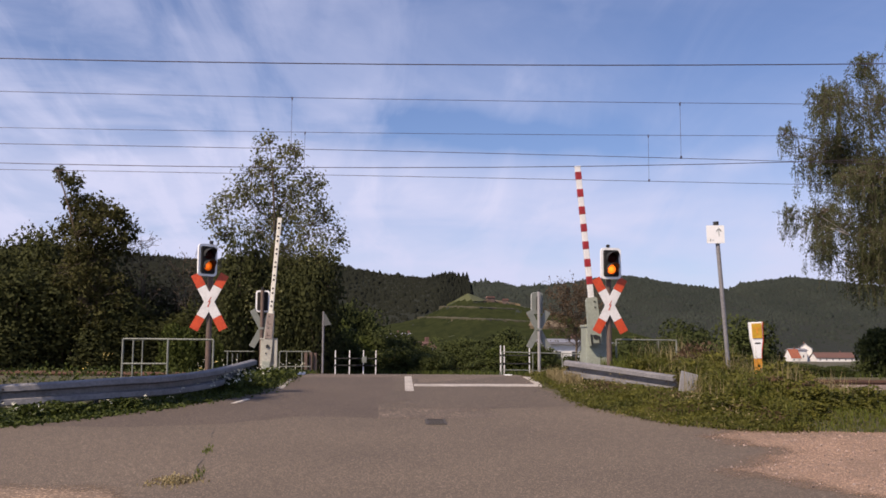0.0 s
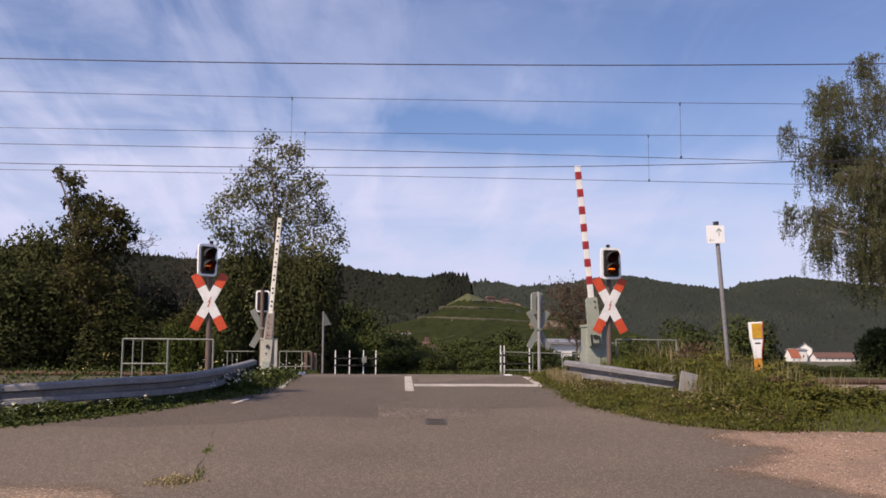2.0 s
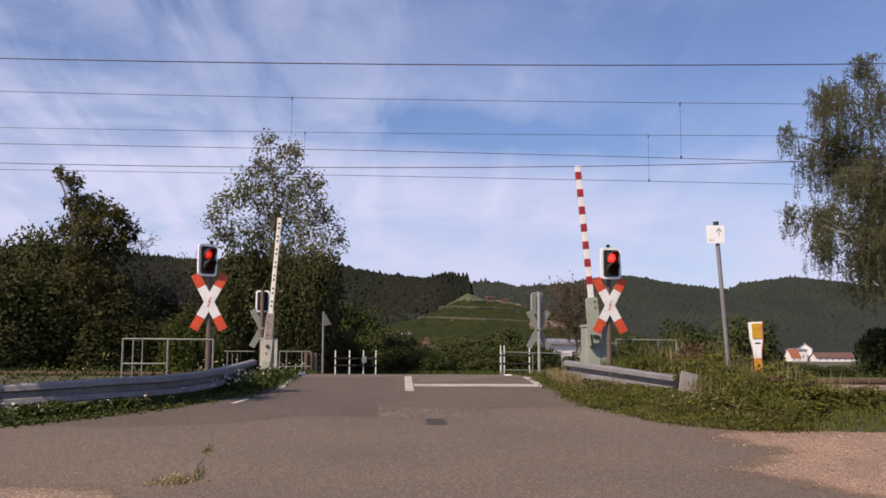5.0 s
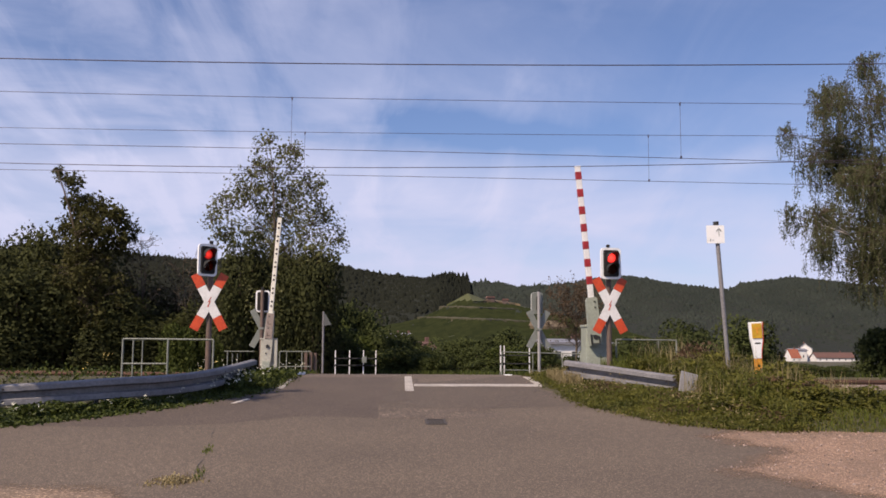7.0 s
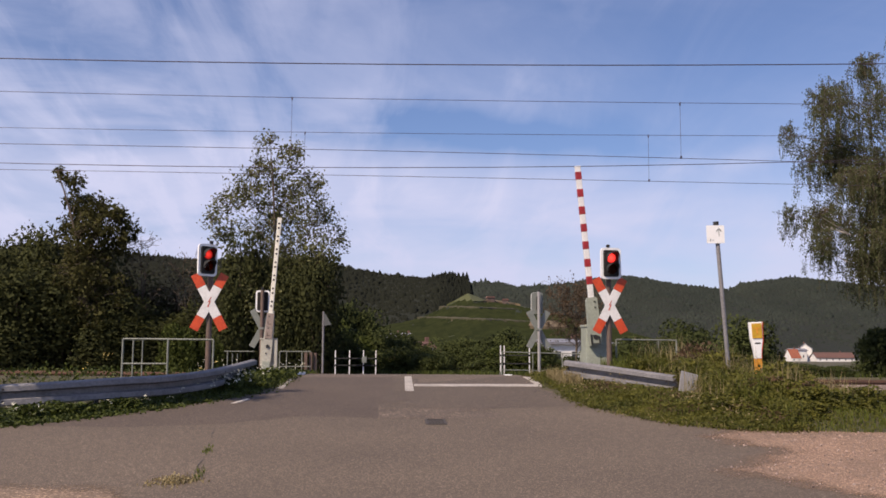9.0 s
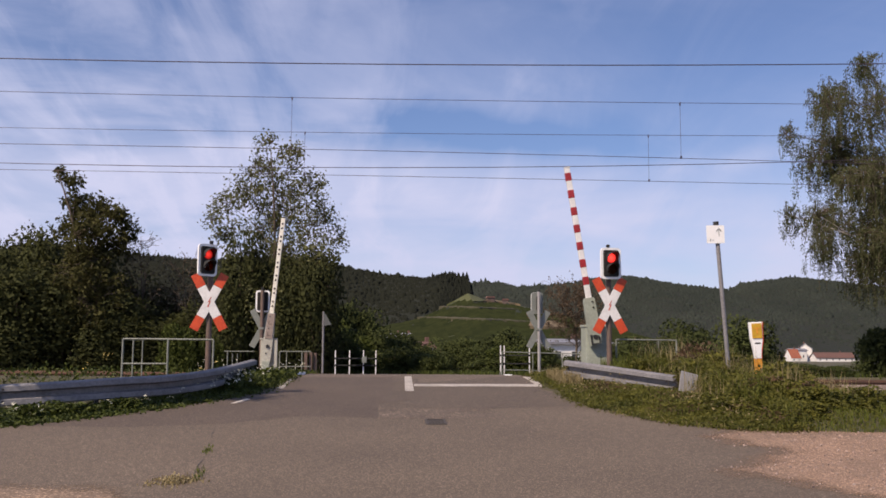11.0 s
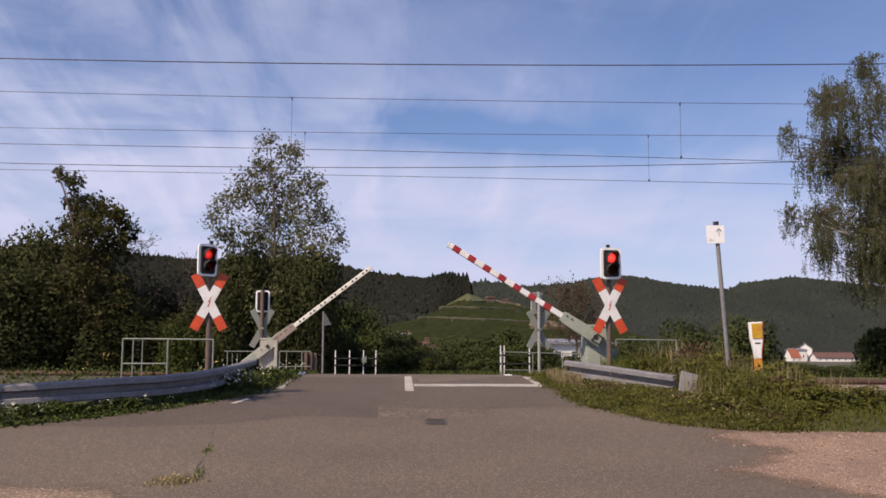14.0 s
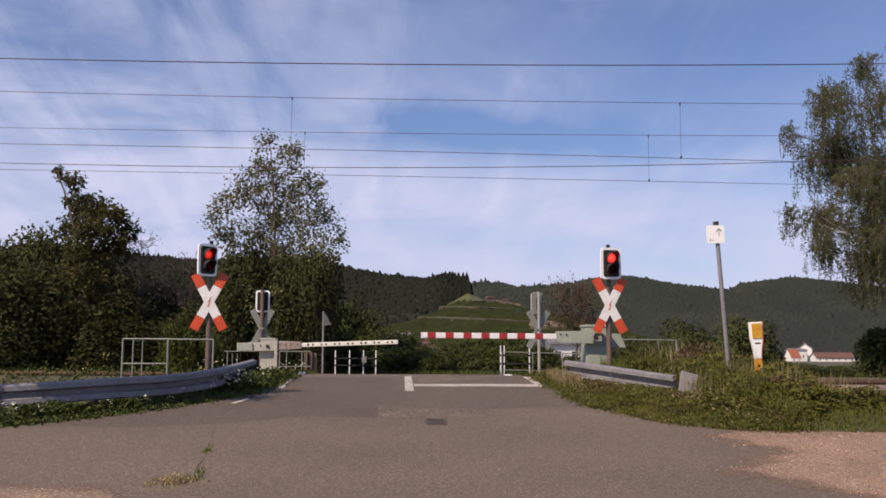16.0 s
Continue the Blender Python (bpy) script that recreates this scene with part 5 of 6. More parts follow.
# dense dark thicket on the far side, higher towards one end
for x in np.arange(-21, -5.5, 1.05):
    top = lerp_table(x, ((-21, 7.2), (-16, 6.8), (-14, 6.4), (-12.4, 5.4), (-10.3, 4.8), (-9.4, 3.2), (-6, 3.0)))
    for dy, f in ((0, 0.72), (1.6, 1.0)):
        bush("tall" if f == 1.0 else "hedge", x + rng_b.uniform(-0.5, 0.5), 38.5 + dy + rng_b.uniform(-0.6, 0.6), 3.5, float(top * f * rng_b.uniform(0.88, 1.08)), "dense dark green shrub in the thicket by the railway", rng_b, "thicket beyond the tracks")
for x in np.arange(-7.5, 15.5, 1.15):
    top = lerp_table(x, ((-7.5, 3.4), (-4, 3.2), (-1.3, 2.9), (-0.3, 2.6), (0.4, 2.55), (1.0, 2.35), (1.6, 1.45), (2.3, 1.3), (3.2, 2.2), (4.1, 1.8), (5.0, 2.1), (6.6, 1.9), (7.3, 0.7), (10.2, 0.5), (11.5, 1.6), (15, 2.1)))
    for dy, f in ((-6.0, 0.55), (-2.2, 0.75), (1.2, 1.15)):
        bush("pale" if rng_b.random() < 0.3 and dy < 0 else "bush", x + rng_b.uniform(-0.5, 0.5), 44.5 + dy + rng_b.uniform(-0.5, 0.5), float(2.2 * (0.8 + 0.2 * f)), float(top * f * rng_b.uniform(0.72, 1.15)), "green shrub behind the far road", rng_b, "shrubs behind the crossing")
for x in np.arange(-4.8, -1.2, 0.9):
    bush("hedge", x, 34.9 + rng_b.uniform(-0.3, 0.3), 2.0, float(rng_b.uniform(4.4, 5.7)), "dark shrub under the airy tree", rng_b, "shrubs under the tree")
for x in np.arange(8.5, 26, 1.3):
    top = lerp_table(x, ((8, 1.3), (9.7, 1.7), (11, 1.8), (13.2, 0.8), (14.0, 0.4), (16.8, 0.4), (17.4, 1.9), (26, 2.6)))
    bush("bush", x + rng_b.uniform(-0.4, 0.4), 33.0 + rng_b.uniform(-1, 1.5), 2.1, float(top * rng_b.uniform(0.85, 1.15)), "green shrub beside the railway", rng_b, "shrubs beyond the tracks")
for x, w, h in ((9.5, 1.6, 1.0), (10.5, 2.0, 1.9), (11.2, 2.0, 2.4), (11.9, 1.3, 1.4)):
    bush("bush", x, 28.8, w, h, "dark green shrub beside the track", rng_b, "shrubs beyond the tracks")
for x in np.arange(-11.0, -4.8, 0.8):
    bush("scrub", x, 41.0 + rng_b.uniform(-0.8, 0.8), 2.6, float(rng_b.uniform(3.5, 4.4)), "dark brownish scrub behind the signal", rng_b, "scrub behind the signal")
tree("tree", 11.9, 58.0, 0.3, "half-bare tree with reddish withered leaves", 61, 5.3, 0.10, ((0, 0.5), (2, 1.3), (3, 2.3), (4.4, 1.9), (5.5, 0.6)), 34, 0.12, 4, "l_brown", "bark", boughs=2, sway=0.3, rise=0.85, twigs=7, first=0.36, bare=2)
tree("tree", -9.3, 39.0, 1.0, "bare thin tree with few leaves in the scrub", 62, 5.2, 0.06, ((0, 0.7), (2, 1.0), (4, 0.9), (5.4, 0.3)), 22, 0.08, 1, "l_scrub", "bark", boughs=1, sway=0.2, rise=1.2, twigs=4, first=0.2, bare=2)
tree("tree", -7.7, 39.4, 1.0, "bare thin tree with few leaves in the scrub", 63, 4.4, 0.05, ((0, 0.7), (2, 1.0), (4, 0.7), (5.0, 0.3)), 20, 0.08, 1, "l_scrub", "bark", boughs=1, sway=0.2, rise=1.2, twigs=4, first=0.2, bare=2)
for x, y, w, h in ((14.6, 82, 3.0, 2.7), (16.6, 84, 2.2, 1.9), (19.6, 88, 2.4, 2.3), (13.0, 80, 3.0, 2.4)):
    bush("bush", x, y, w, h, "dark green shrub before the pale house", rng_b, "shrubs before the house")
for x in np.arange(25.5, 35, 1.0):
    bush("pale" if rng_b.random() < 0.5 else "bush", float(x), 60 + rng_b.uniform(-1.5, 1.5), 2.0, float(rng_b.uniform(0.8, 1.15)), "low green shrub before the houses", rng_b, "shrubs before the houses")
bush("pale", -6.65, 33.0, 1.35, 1.95, "fresh light green shrub behind the railing", rng_b, "shrubs beyond the tracks")
bush("pale", -5.6, 33.6, 1.0, 1.4, "fresh light green shrub behind the railing", rng_b, "shrubs beyond the tracks")


BUSHES["clump"] = [bush_mesh(300 + k, 2300, 0.085, "l_weed", 1.3) for k in range(3)]
BUSHES["ivyclump"] = [bush_mesh(310 + k, 1300, 0.10, "l_ivy", 1.6) for k in range(3)]
BUSHES["rust"] = [bush_mesh(320 + k, 1000, 0.08, "l_brown", 1.4) for k in range(3)]
for kind, x, y, w, h in (("clump", 5.85, 15.8, 0.9, 0.55), ("clump", 6.0, 15.1, 1.1, 0.5), ("clump", 6.75, 15.7, 1.0, 0.66), ("clump", 5.9, 14.2, 0.9, 0.50), ("clump", 5.2, 14.6, 0.9, 0.36),
                         ("clump", 6.5, 14.4, 1.0, 0.46), ("clump", 7.1, 16.6, 1.0, 0.60), ("clump", 5.5, 13.6, 0.8, 0.36), ("clump", 4.9, 13.9, 0.7, 0.24), ("clump", 5.7, 17.3, 1.0, 0.60),
                         ("clump", 6.6, 17.6, 1.1, 0.70), ("clump", 5.4, 18.9, 1.0, 0.62), ("rust", 6.2, 18.5, 0.9, 0.75), ("clump", 7.2, 18.9, 1.1, 0.75), ("clump", 6.1, 16.6, 0.8, 0.40), ("clump", 4.3, 14.8, 0.6, 0.20),
                         ("clump", 4.6, 14.4, 0.7, 0.30), ("clump", 5.0, 14.1, 0.8, 0.38), ("clump", 5.5, 14.15, 0.9, 0.50), ("clump", 6.2, 13.9, 0.8, 0.42), ("clump", 6.65, 13.6, 0.8, 0.34), ("clump", 4.0, 15.6, 0.6, 0.26),
                         ("clump", 5.9, 13.3, 0.7, 0.30), ("rust", 5.9, 14.6, 0.7, 0.50), ("rust", 6.3, 14.1, 0.6, 0.40), ("rust", 5.2, 13.7, 0.5, 0.28), ("rust", 6.9, 15.0, 0.6, 0.42), ("clump", 7.3, 14.6, 0.9, 0.40)):
    bush(kind, x, y, w, h, "withered brown weed clump on the bank" if kind == "rust" else "leafy green weed clump on the bank", rng_b, "weed clumps on the bank")
for x, y, w, h in ((-2.25, 18.7, 0.8, 0.36), (-2.6, 17.5, 0.7, 0.40), (-3.8, 14.85, 0.7, 0.28), (-2.35, 18.2, 0.7, 0.42), (-2.05, 19.5, 0.7, 0.28), (-2.5, 17.9, 0.7, 0.34), (-2.15, 20.4, 0.7, 0.18), (-4.3, 14.3, 0.6, 0.20), (-4.9, 13.9, 0.6, 0.18), (-2.6, 21.0, 0.9, 0.18), (-5.6, 13.7, 0.7, 0.26), (-5.05, 13.5, 0.8, 0.32), (-4.75, 13.9, 0.7, 0.32), (-4.4, 14.15, 0.7, 0.30), (-4.05, 14.5, 0.6, 0.28), (-5.2, 14.0, 0.8, 0.34), (-5.0, 13.15, 0.7, 0.24)):
    bush("ivyclump", x, y, w, h, "leafy ivy clump at the guardrail", rng_b, "ivy clumps at the guardrail")


# ---- low plants ----
def scatter(rng, n, x0, x1, y0, y1, keep):
    p = np.stack([rng.uniform(x0, x1, n), rng.uniform(y0, y1, n)], 1)
    p = p[keep(p[:, 0], p[:, 1])]
    return np.column_stack([p, ground_height(p[:, 0], p[:, 1])])


def weeds(name, feet, height, leaf, mat, label, seed, per=6, category="weeds", width=0.10, hang=0.0):
    """Low leafy stalks: leaves strewn up each stalk."""
    rng = np.random.default_rng(seed)
    h = np.broadcast_to(np.asarray(height, float), (len(feet),))
    i = np.repeat(np.arange(len(feet)), per)
    t = rng.random(len(i))
    pts = feet[i] + np.column_stack([rng.normal(size=(len(i), 2)) * width, t * h[i]])
    return tagged(new(name, leaf_mesh(name, pts, leaf, mat, rng, slim=0.6 if mat == "l_ivy" else 0.38, hang=hang, form=unit(rng.normal(size=(len(pts), 3)) * 0.5 + [0, -0.3, 0.9]))), label, category, kind="stuff")


rng_w = np.random.default_rng(9)
clump = lambda x, y, k=1.3, s=0.0: np.array([noise.noise(Vector((a * k, b * k, s))) for a, b in zip(x, y)])
left_gap = lambda x, y: lerp_table(y, LEFT_EDGE) - x
right_gap = lambda x, y: x - lerp_table(y, RIGHT_EDGE)

ivy = scatter(rng_w, 26000, -9, -1.7, 12.2, 20.5, lambda x, y: (left_gap(x, y) > -0.08 + 0.15 * rng_w.random(len(x))) & (left_gap(x, y) < 1.7) & ((y < 15.0) | (y > 16.9) | (rng_w.random(len(x)) < 0.22)))
ivy_h = np.clip(0.04 + 0.07 * left_gap(ivy[:, 0], ivy[:, 1]), 0.03, 0.10) * (1 + 0.5 * clump(ivy[:, 0], ivy[:, 1], 1.7))
weeds("ivy", ivy, ivy_h, 0.062, "l_ivy", "low green ivy and nettles under the guardrail", 51, 5, "ivy")
flat_p = ivy[rng_w.integers(0, len(ivy), 40)]
weeds("flowers", flat_p + [0, 0, 0.16], 0.12, 0.05, "petal", "small white blossoms among the ivy", 52, 3, "flowers", 0.03)
behind = scatter(rng_w, 2600, -14, -2.4, 15.4, 21.3, lambda x, y: left_gap(x, y) > 0.9)
tagged(new("grass", blade_mesh("grass", behind[::2], 0.13, 0.008, "l_ivy", rng_w)), "uneven tall grass behind the guardrail", "grass", kind="stuff")
weeds("weeds", behind[::3], 0.24 * (1 + 0.6 * clump(behind[::3, 0], behind[::3, 1], 0.9)), 0.075, "l_ivy", "leafy weeds between guardrail and track", 53, 6)
weeds("flowers", behind[::150] + [0, 0, 0.28], 0.2, 0.06, "petal_y", "pale yellow blossoms along the track", 54, 5, "flowers", 0.05)
foot = scatter(rng_w, 1100, -3.6, -1.75, 17.6, 26.8, lambda x, y: left_gap(x, y) > -0.03)
weeds("weeds", foot, np.where(foot[:, 1] < 19.6, 0.26, 0.12) * (1 + 0.5 * clump(foot[:, 0], foot[:, 1], 1.2)), 0.07, "l_ivy", "leafy weeds round the barrier machine", 55, 8)
weeds("flowers", foot[::22] + [0, 0, 0.2], 0.2, 0.05, "petal", "small white blossoms at the guardrail's end", 56, 3, "flowers", 0.03)

near_f = scatter(rng_w, 60, -3.0, -2.0, 16.4, 18.6, lambda x, y: left_gap(x, y) > 0.1)
weeds("flowers", near_f + [0, 0, 0.22], 0.16, 0.05, "petal", "white blossoms among the weeds at the guardrail", 61, 3, "flowers", 0.03)
bank = scatter(rng_w, 15000, 2.9, 9.5, 12.3, 20.8, lambda x, y: (right_gap(x, y) > -0.12 + 0.25 * rng_w.random(len(x)) + 0.25 * np.clip(y - 16.2, 0, 1)) & (right_gap(x, y) < 6))
gap = right_gap(bank[:, 0], bank[:, 1])
tall = np.clip(0.07 + 0.14 * gap, 0.06, 0.34) * (1 + 0.55 * clump(bank[:, 0], bank[:, 1], 1.1, 3))
tall = np.where((bank[:, 0] < 5.35) & (bank[:, 1] < 19.5), np.clip(0.05 + 0.09 * gap, 0.05, 0.15), tall)
tall = np.where((bank[:, 0] > 5.3) & (bank[:, 0] < 7.0) & (bank[:, 1] > 13.8), 0.36 + 0.46 * clump(bank[:, 0], bank[:, 1], 1.6, 21), tall)
tall = np.where((bank[:, 0] > 5.7) & (bank[:, 0] < 6.7) & (bank[:, 1] < 16.1), tall * 0.55, tall)
tall = np.maximum(tall, 0.05)
tall = np.where((bank[:, 0] > 6.9) & (bank[:, 1] < 17), np.minimum(tall, 0.13), tall)
lush = bank[:, 0] < 5.9 + 0.25 * (bank[:, 1] - 13) + 0.5 * clump(bank[:, 0], bank[:, 1], 0.8, 8)
weeds("weeds", bank[lush], tall[lush], 0.050, "l_weed", "tangled leafy weeds on the bank by the guardrail", 57, 16)
rusty = bank[lush & (clump(bank[:, 0], bank[:, 1], 1.4, 12) > 0.27)]
weeds("withered_weeds", rusty, 0.24, 0.045, "l_brown", "withered brown weeds on the bank", 58, 3)
tagged(new("grass", blade_mesh("grass", bank + rng_w.normal(size=bank.shape) * [0.06, 0.06, 0], tall * np.where(bank[:, 0] > 5.8, np.clip((bank[:, 1] - 12.6) * 0.25, 0.3, 0.9), 1.2), 0.006, "l_grass", rng_w)), "green grass growing through the weeds", "grass", kind="stuff")
dry = scatter(rng_w, 5200, 3.1, 9.0, 13.0, 21.0, lambda x, y: (right_gap(x, y) > 0.15) & (x < 7.7) & (((x > 5.5) & (y > 14.5)) | (y > 19.4)) & (clump(x, y, 0.9, 6) > -0.02))
tagged(new("dry_grass", blade_mesh("dry_grass", dry, np.where(dry[:, 0] < 5.5, 0.22, np.clip(0.12 + 0.11 * (dry[:, 1] - 13), 0.12, 0.85)), 0.006, "l_dry", rng_w)), "straw-coloured dry grass stalks", "grass", kind="stuff")
stalk = scatter(rng_w, 900, 5.0, 7.4, 14.2, 18.6, lambda x, y: (right_gap(x, y) > 0.5) & (clump(x, y, 1.5, 41) > -0.1))
tagged(new("dry_grass", blade_mesh("dry_grass", stalk, 0.55 + 0.25 * clump(stalk[:, 0], stalk[:, 1], 1.2, 43), 0.005, "l_dry", rng_w, 0.35)), "dry seed stalks standing in the weeds", "grass", kind="stuff")
yell = bank[lush & (clump(bank[:, 0], bank[:, 1], 1.1, 51) > 0.12)][::3]
weeds("withered_weeds", yell, 0.30, 0.045, "l_dry", "yellowed leaves among the bank's weeds", 60, 2)
high = scatter(rng_w, 2600, 4.6, 7.6, 18.6, 20.8, lambda x, y: clump(x, y, 1.1, 15) > -0.15)
tagged(new("grass", blade_mesh("grass", high, 0.50, 0.007, "l_grass", rng_w)), "tall seeding grass before the railing", "grass", kind="stuff")
tuft = scatter(rng_w, 700, 3.38, 3.8, 17.9, 19.6, lambda x, y: right_gap(x, y) > 0.0)
tagged(new("dry_grass", blade_mesh("dry_grass", tuft, 0.30, 0.006, "l_dry", rng_w, 0.8)), "dry bent grass tuft at the guardrail's end", "grass", kind="stuff")
lawn = scatter(rng_w, 42000, 5.6, 15, 12.35, 21.2, lambda x, y: (right_gap(x, y) > 0.0) & (x > 5.8 + 0.25 * (y - 13) + 0.3 * np.sin(y * 2)))
tagged(new("grass", blade_mesh("grass", lawn, 0.055 + 0.07 * np.clip(clump(lawn[:, 0], lawn[:, 1], 0.9, 31) + 0.5, 0, 1), 0.006, "l_grass", rng_w)), "green meadow grass beside the gravel", "grass", kind="stuff")
weeds("weeds", lawn[::7], 0.12 * (1 + 0.8 * clump(lawn[::7, 0], lawn[::7, 1], 1.0, 33)), 0.05, "l_weed", "low leafy weeds in the meadow grass", 59, 5)
fringe = scatter(rng_w, 2600, 3.3, 12, 12.1, 14.5, lambda x, y: (right_gap(x, y) > -0.15) & (right_gap(x, y) < 0.45))
tagged(new("dry_grass", blade_mesh("dry_grass", fringe, 0.10, 0.007, "l_dry", rng_w, 1.0)), "dry straw at the edge of the bank", "grass", kind="stuff")
back_grass = scatter(rng_w, 5000, -16, 26, 29.3, 36, lambda x, y: (x < -1.9) | (x > 3.2))
tagged(new("grass", blade_mesh("grass", back_grass, 0.20, 0.014, "l_ivy", rng_w)), "rough grass beyond the tracks", "grass", kind="stuff")
end_grass = scatter(rng_w, 3000, -3, 6, 36, 41, lambda x, y: y > 0)
tagged(new("grass", blade_mesh("grass", end_grass, 0.18, 0.014, "l_ivy", rng_w)), "rough grass behind the far railing", "grass", kind="stuff")
crack = np.array([(-1.95 + 0.25 * t + 0.03 * math.sin(9 * t), 11.6 - 2.2 * t) for t in rng_w.random(420) if 0.12 < t < 0.3 or t > 0.72])
crack = np.column_stack([crack + rng_w.normal(size=crack.shape) * [0.022, 0.07], np.zeros(len(crack))])
crack[:, 2] = ramp(crack[:, 1])
tagged(new("grass", blade_mesh("grass", crack[::2], 0.04, 0.006, "l_grass", rng_w, 1.0)), "small grass tufts in the asphalt joint", "grass", kind="stuff")
straw = np.column_stack([rng_w.normal(-1.88, 0.10, 420), rng_w.normal(9.38, 0.12, 420), np.zeros(420)])
straw[:, 2] = ramp(straw[:, 1])
tagged(new("dry_grass", blade_mesh("dry_grass", straw, 0.035, 0.008, "l_dry", rng_w, 1.6)), "flattened straw in the asphalt joint", "grass", kind="stuff")

# loose stones on the gravel
past = lambda x, y: x - lerp_table(y, GRAVEL_EDGE)
stones = scatter(rng_w, 6800, 3.0, 10, 7.0, 12.4, lambda x, y: past(x, y) > -0.5 + 1.3 * rng_w.random(len(x)))


def pebbles(name, places, small, large, flat_, lift, mat, label):
    sv, sf = [], []
    for i, (x, y, _) in enumerate(places):
        r = small + (large - small) * rng_w.random() ** 3
        z = float(ramp(y)) + lift + r * 0.4 * flat_
        o = rng_w.normal(size=(6, 3)) * 0.25 * r * np.array([1, 1, flat_])
        sv += [(x + a * r + o[k, 0], y + b * r + o[k, 1], z + c * r * 0.7 * flat_ + o[k, 2]) for k, (a, b, c) in enumerate(((1, 0, 0), (-1, 0, 0), (0, 1, 0), (0, -1, 0), (0, 0, 1), (0, 0, -1)))]
        sf += [(6 * i + a, 6 * i + b, 6 * i + c) for a, b, c in ((0, 2, 4), (2, 1, 4), (1, 3, 4), (3, 0, 4), (2, 0, 5), (1, 2, 5), (3, 1, 5), (0, 3, 5))]
    tagged(new(name, raw_mesh(name, sv, sf, mat)), label, "stones", kind="stuff")


pebbles("gravel_stones", stones, 0.004, 0.016, 1.0, 0.008, "stone", "loose pale and reddish pebbles on the gravel")
grit_e = scatter(rng_w, 2600, -8, 6, 12, 19, lambda x, y: np.minimum(np.abs(left_gap(x, y) + 0.05), np.abs(right_gap(x, y) + 0.05)) < 0.22 * rng_w.random(len(x)) ** 1.4)
pebbles("edge_grit", grit_e, 0.006, 0.022, 0.35, 0.002, "dirt", "dry earth and straw along the road's edge")


# ---- hills ----
def hill(name, far, deep, ridge, label, mat, tree_mat, count, tall_, seed, conifer=0.4, shape=0.9, fold_depth=1.0):
    """A wooded slope that climbs to a ridge line, with its trees."""
    rng = np.random.default_rng(seed)
    x0, x1 = ridge[0][0], ridge[-1][0]

    def height(x, y):
        t = np.clip((y - (far - deep)) / deep, 0, 1)
        back = np.clip((far + deep * 0.6 - y) / (deep * 0.6), 0, 1)
        fold = 1 + 0.10 * np.sin(x * 9.0 / deep + 2.1 * np.sin(y * 4.0 / deep)) * np.clip(4 * t * (1 - t), 0, 1) * fold_depth
        return lerp_table(x, ridge) * np.where(y <= far, t ** shape, back) * fold - 1.0

    xs, ys_ = np.linspace(x0, x1, 70), np.linspace(far - deep, far + deep * 0.6, 30)
    h = tagged(new(name, grid_sheet(name, xs, ys_, lambda a, b: height(a, b) - tall_ * 0.1 * (b > far - deep * 0.97), mat)), label, "hill", kind="structure")
    t = np.sqrt(rng.random(count))
    px, py = rng.uniform(x0, x1, count), far - deep + (deep * 1.06) * t
    pz = height(px, py) - tall_ * rng.uniform(0.5, 0.72, count)
    vs, fs = [], []
    n = 5
    for i in range(count):
        s = tall_ * (rng.uniform(0.75, 1.05) if rng.random() > 0.04 else rng.uniform(1.2, 1.6))
        w = s * (0.28 if rng.random() < conifer else 0.55)
        tip = 1.0 if w < s * 0.4 else 0.75
        base = len(vs)
        a0 = rng.random() * 6
        for lz, lw in ((0.05, 0.9), (0.55, 0.75 if tip == 1 else 1.0)):
            for k in range(n):
                q = a0 + 2 * math.pi * k / n
                j = rng.uniform(0.75, 1.2)
                vs.append((px[i] + w * lw * j * math.cos(q), py[i] + w * lw * j * math.sin(q), pz[i] + s * lz * (1 if tip == 1 else 0.95)))
        vs.append((px[i], py[i], pz[i] + s * (1.0 if tip == 1 else 0.93)))
        for k in range(n):
            fs.append((base + k, base + (k + 1) % n, base + n + (k + 1) % n, base + n + k))
            fs.append((base + n + k, base + n + (k + 1) % n, base + 2 * n))
    wood_me = raw_mesh("forest", vs, fs, tree_mat)
    wood_me.polygons.foreach_set("use_smooth", [True] * len(wood_me.polygons))
    tagged(new("forest", wood_me), "dense dark forest covering the hillside", "forest", kind="stuff")
    return height


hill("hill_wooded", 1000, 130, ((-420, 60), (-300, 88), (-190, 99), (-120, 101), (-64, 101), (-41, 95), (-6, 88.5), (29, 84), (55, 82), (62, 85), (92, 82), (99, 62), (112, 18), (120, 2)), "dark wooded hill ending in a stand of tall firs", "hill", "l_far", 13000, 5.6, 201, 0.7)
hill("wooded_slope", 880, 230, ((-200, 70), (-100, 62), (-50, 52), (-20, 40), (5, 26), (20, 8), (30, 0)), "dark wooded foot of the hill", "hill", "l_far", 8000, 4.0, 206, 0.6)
vine = hill("hill_vineyard", 850, 250, ((-40, 14), (-15, 24), (14.7, 30.5), (36, 35.2), (53, 43.7), (66, 50.4), (78.6, 57.3), (84, 55.5), (93, 52), (123, 47.3), (165, 38), (210, 26), (270, 4)), "terraced green vineyard on a sunny slope", "vineyard", "l_far_hazed", 50, 6, 202, 0.2, fold_depth=0.0)
hill("hill_far", 2600, 700, ((60, 200), (228, 200), (305, 203), (382, 190), (505, 198), (600, 212), (690, 216), (800, 190)), "distant wooded ridge", "hill", "l_far_hazed", 5200, 15, 203, 0.7)
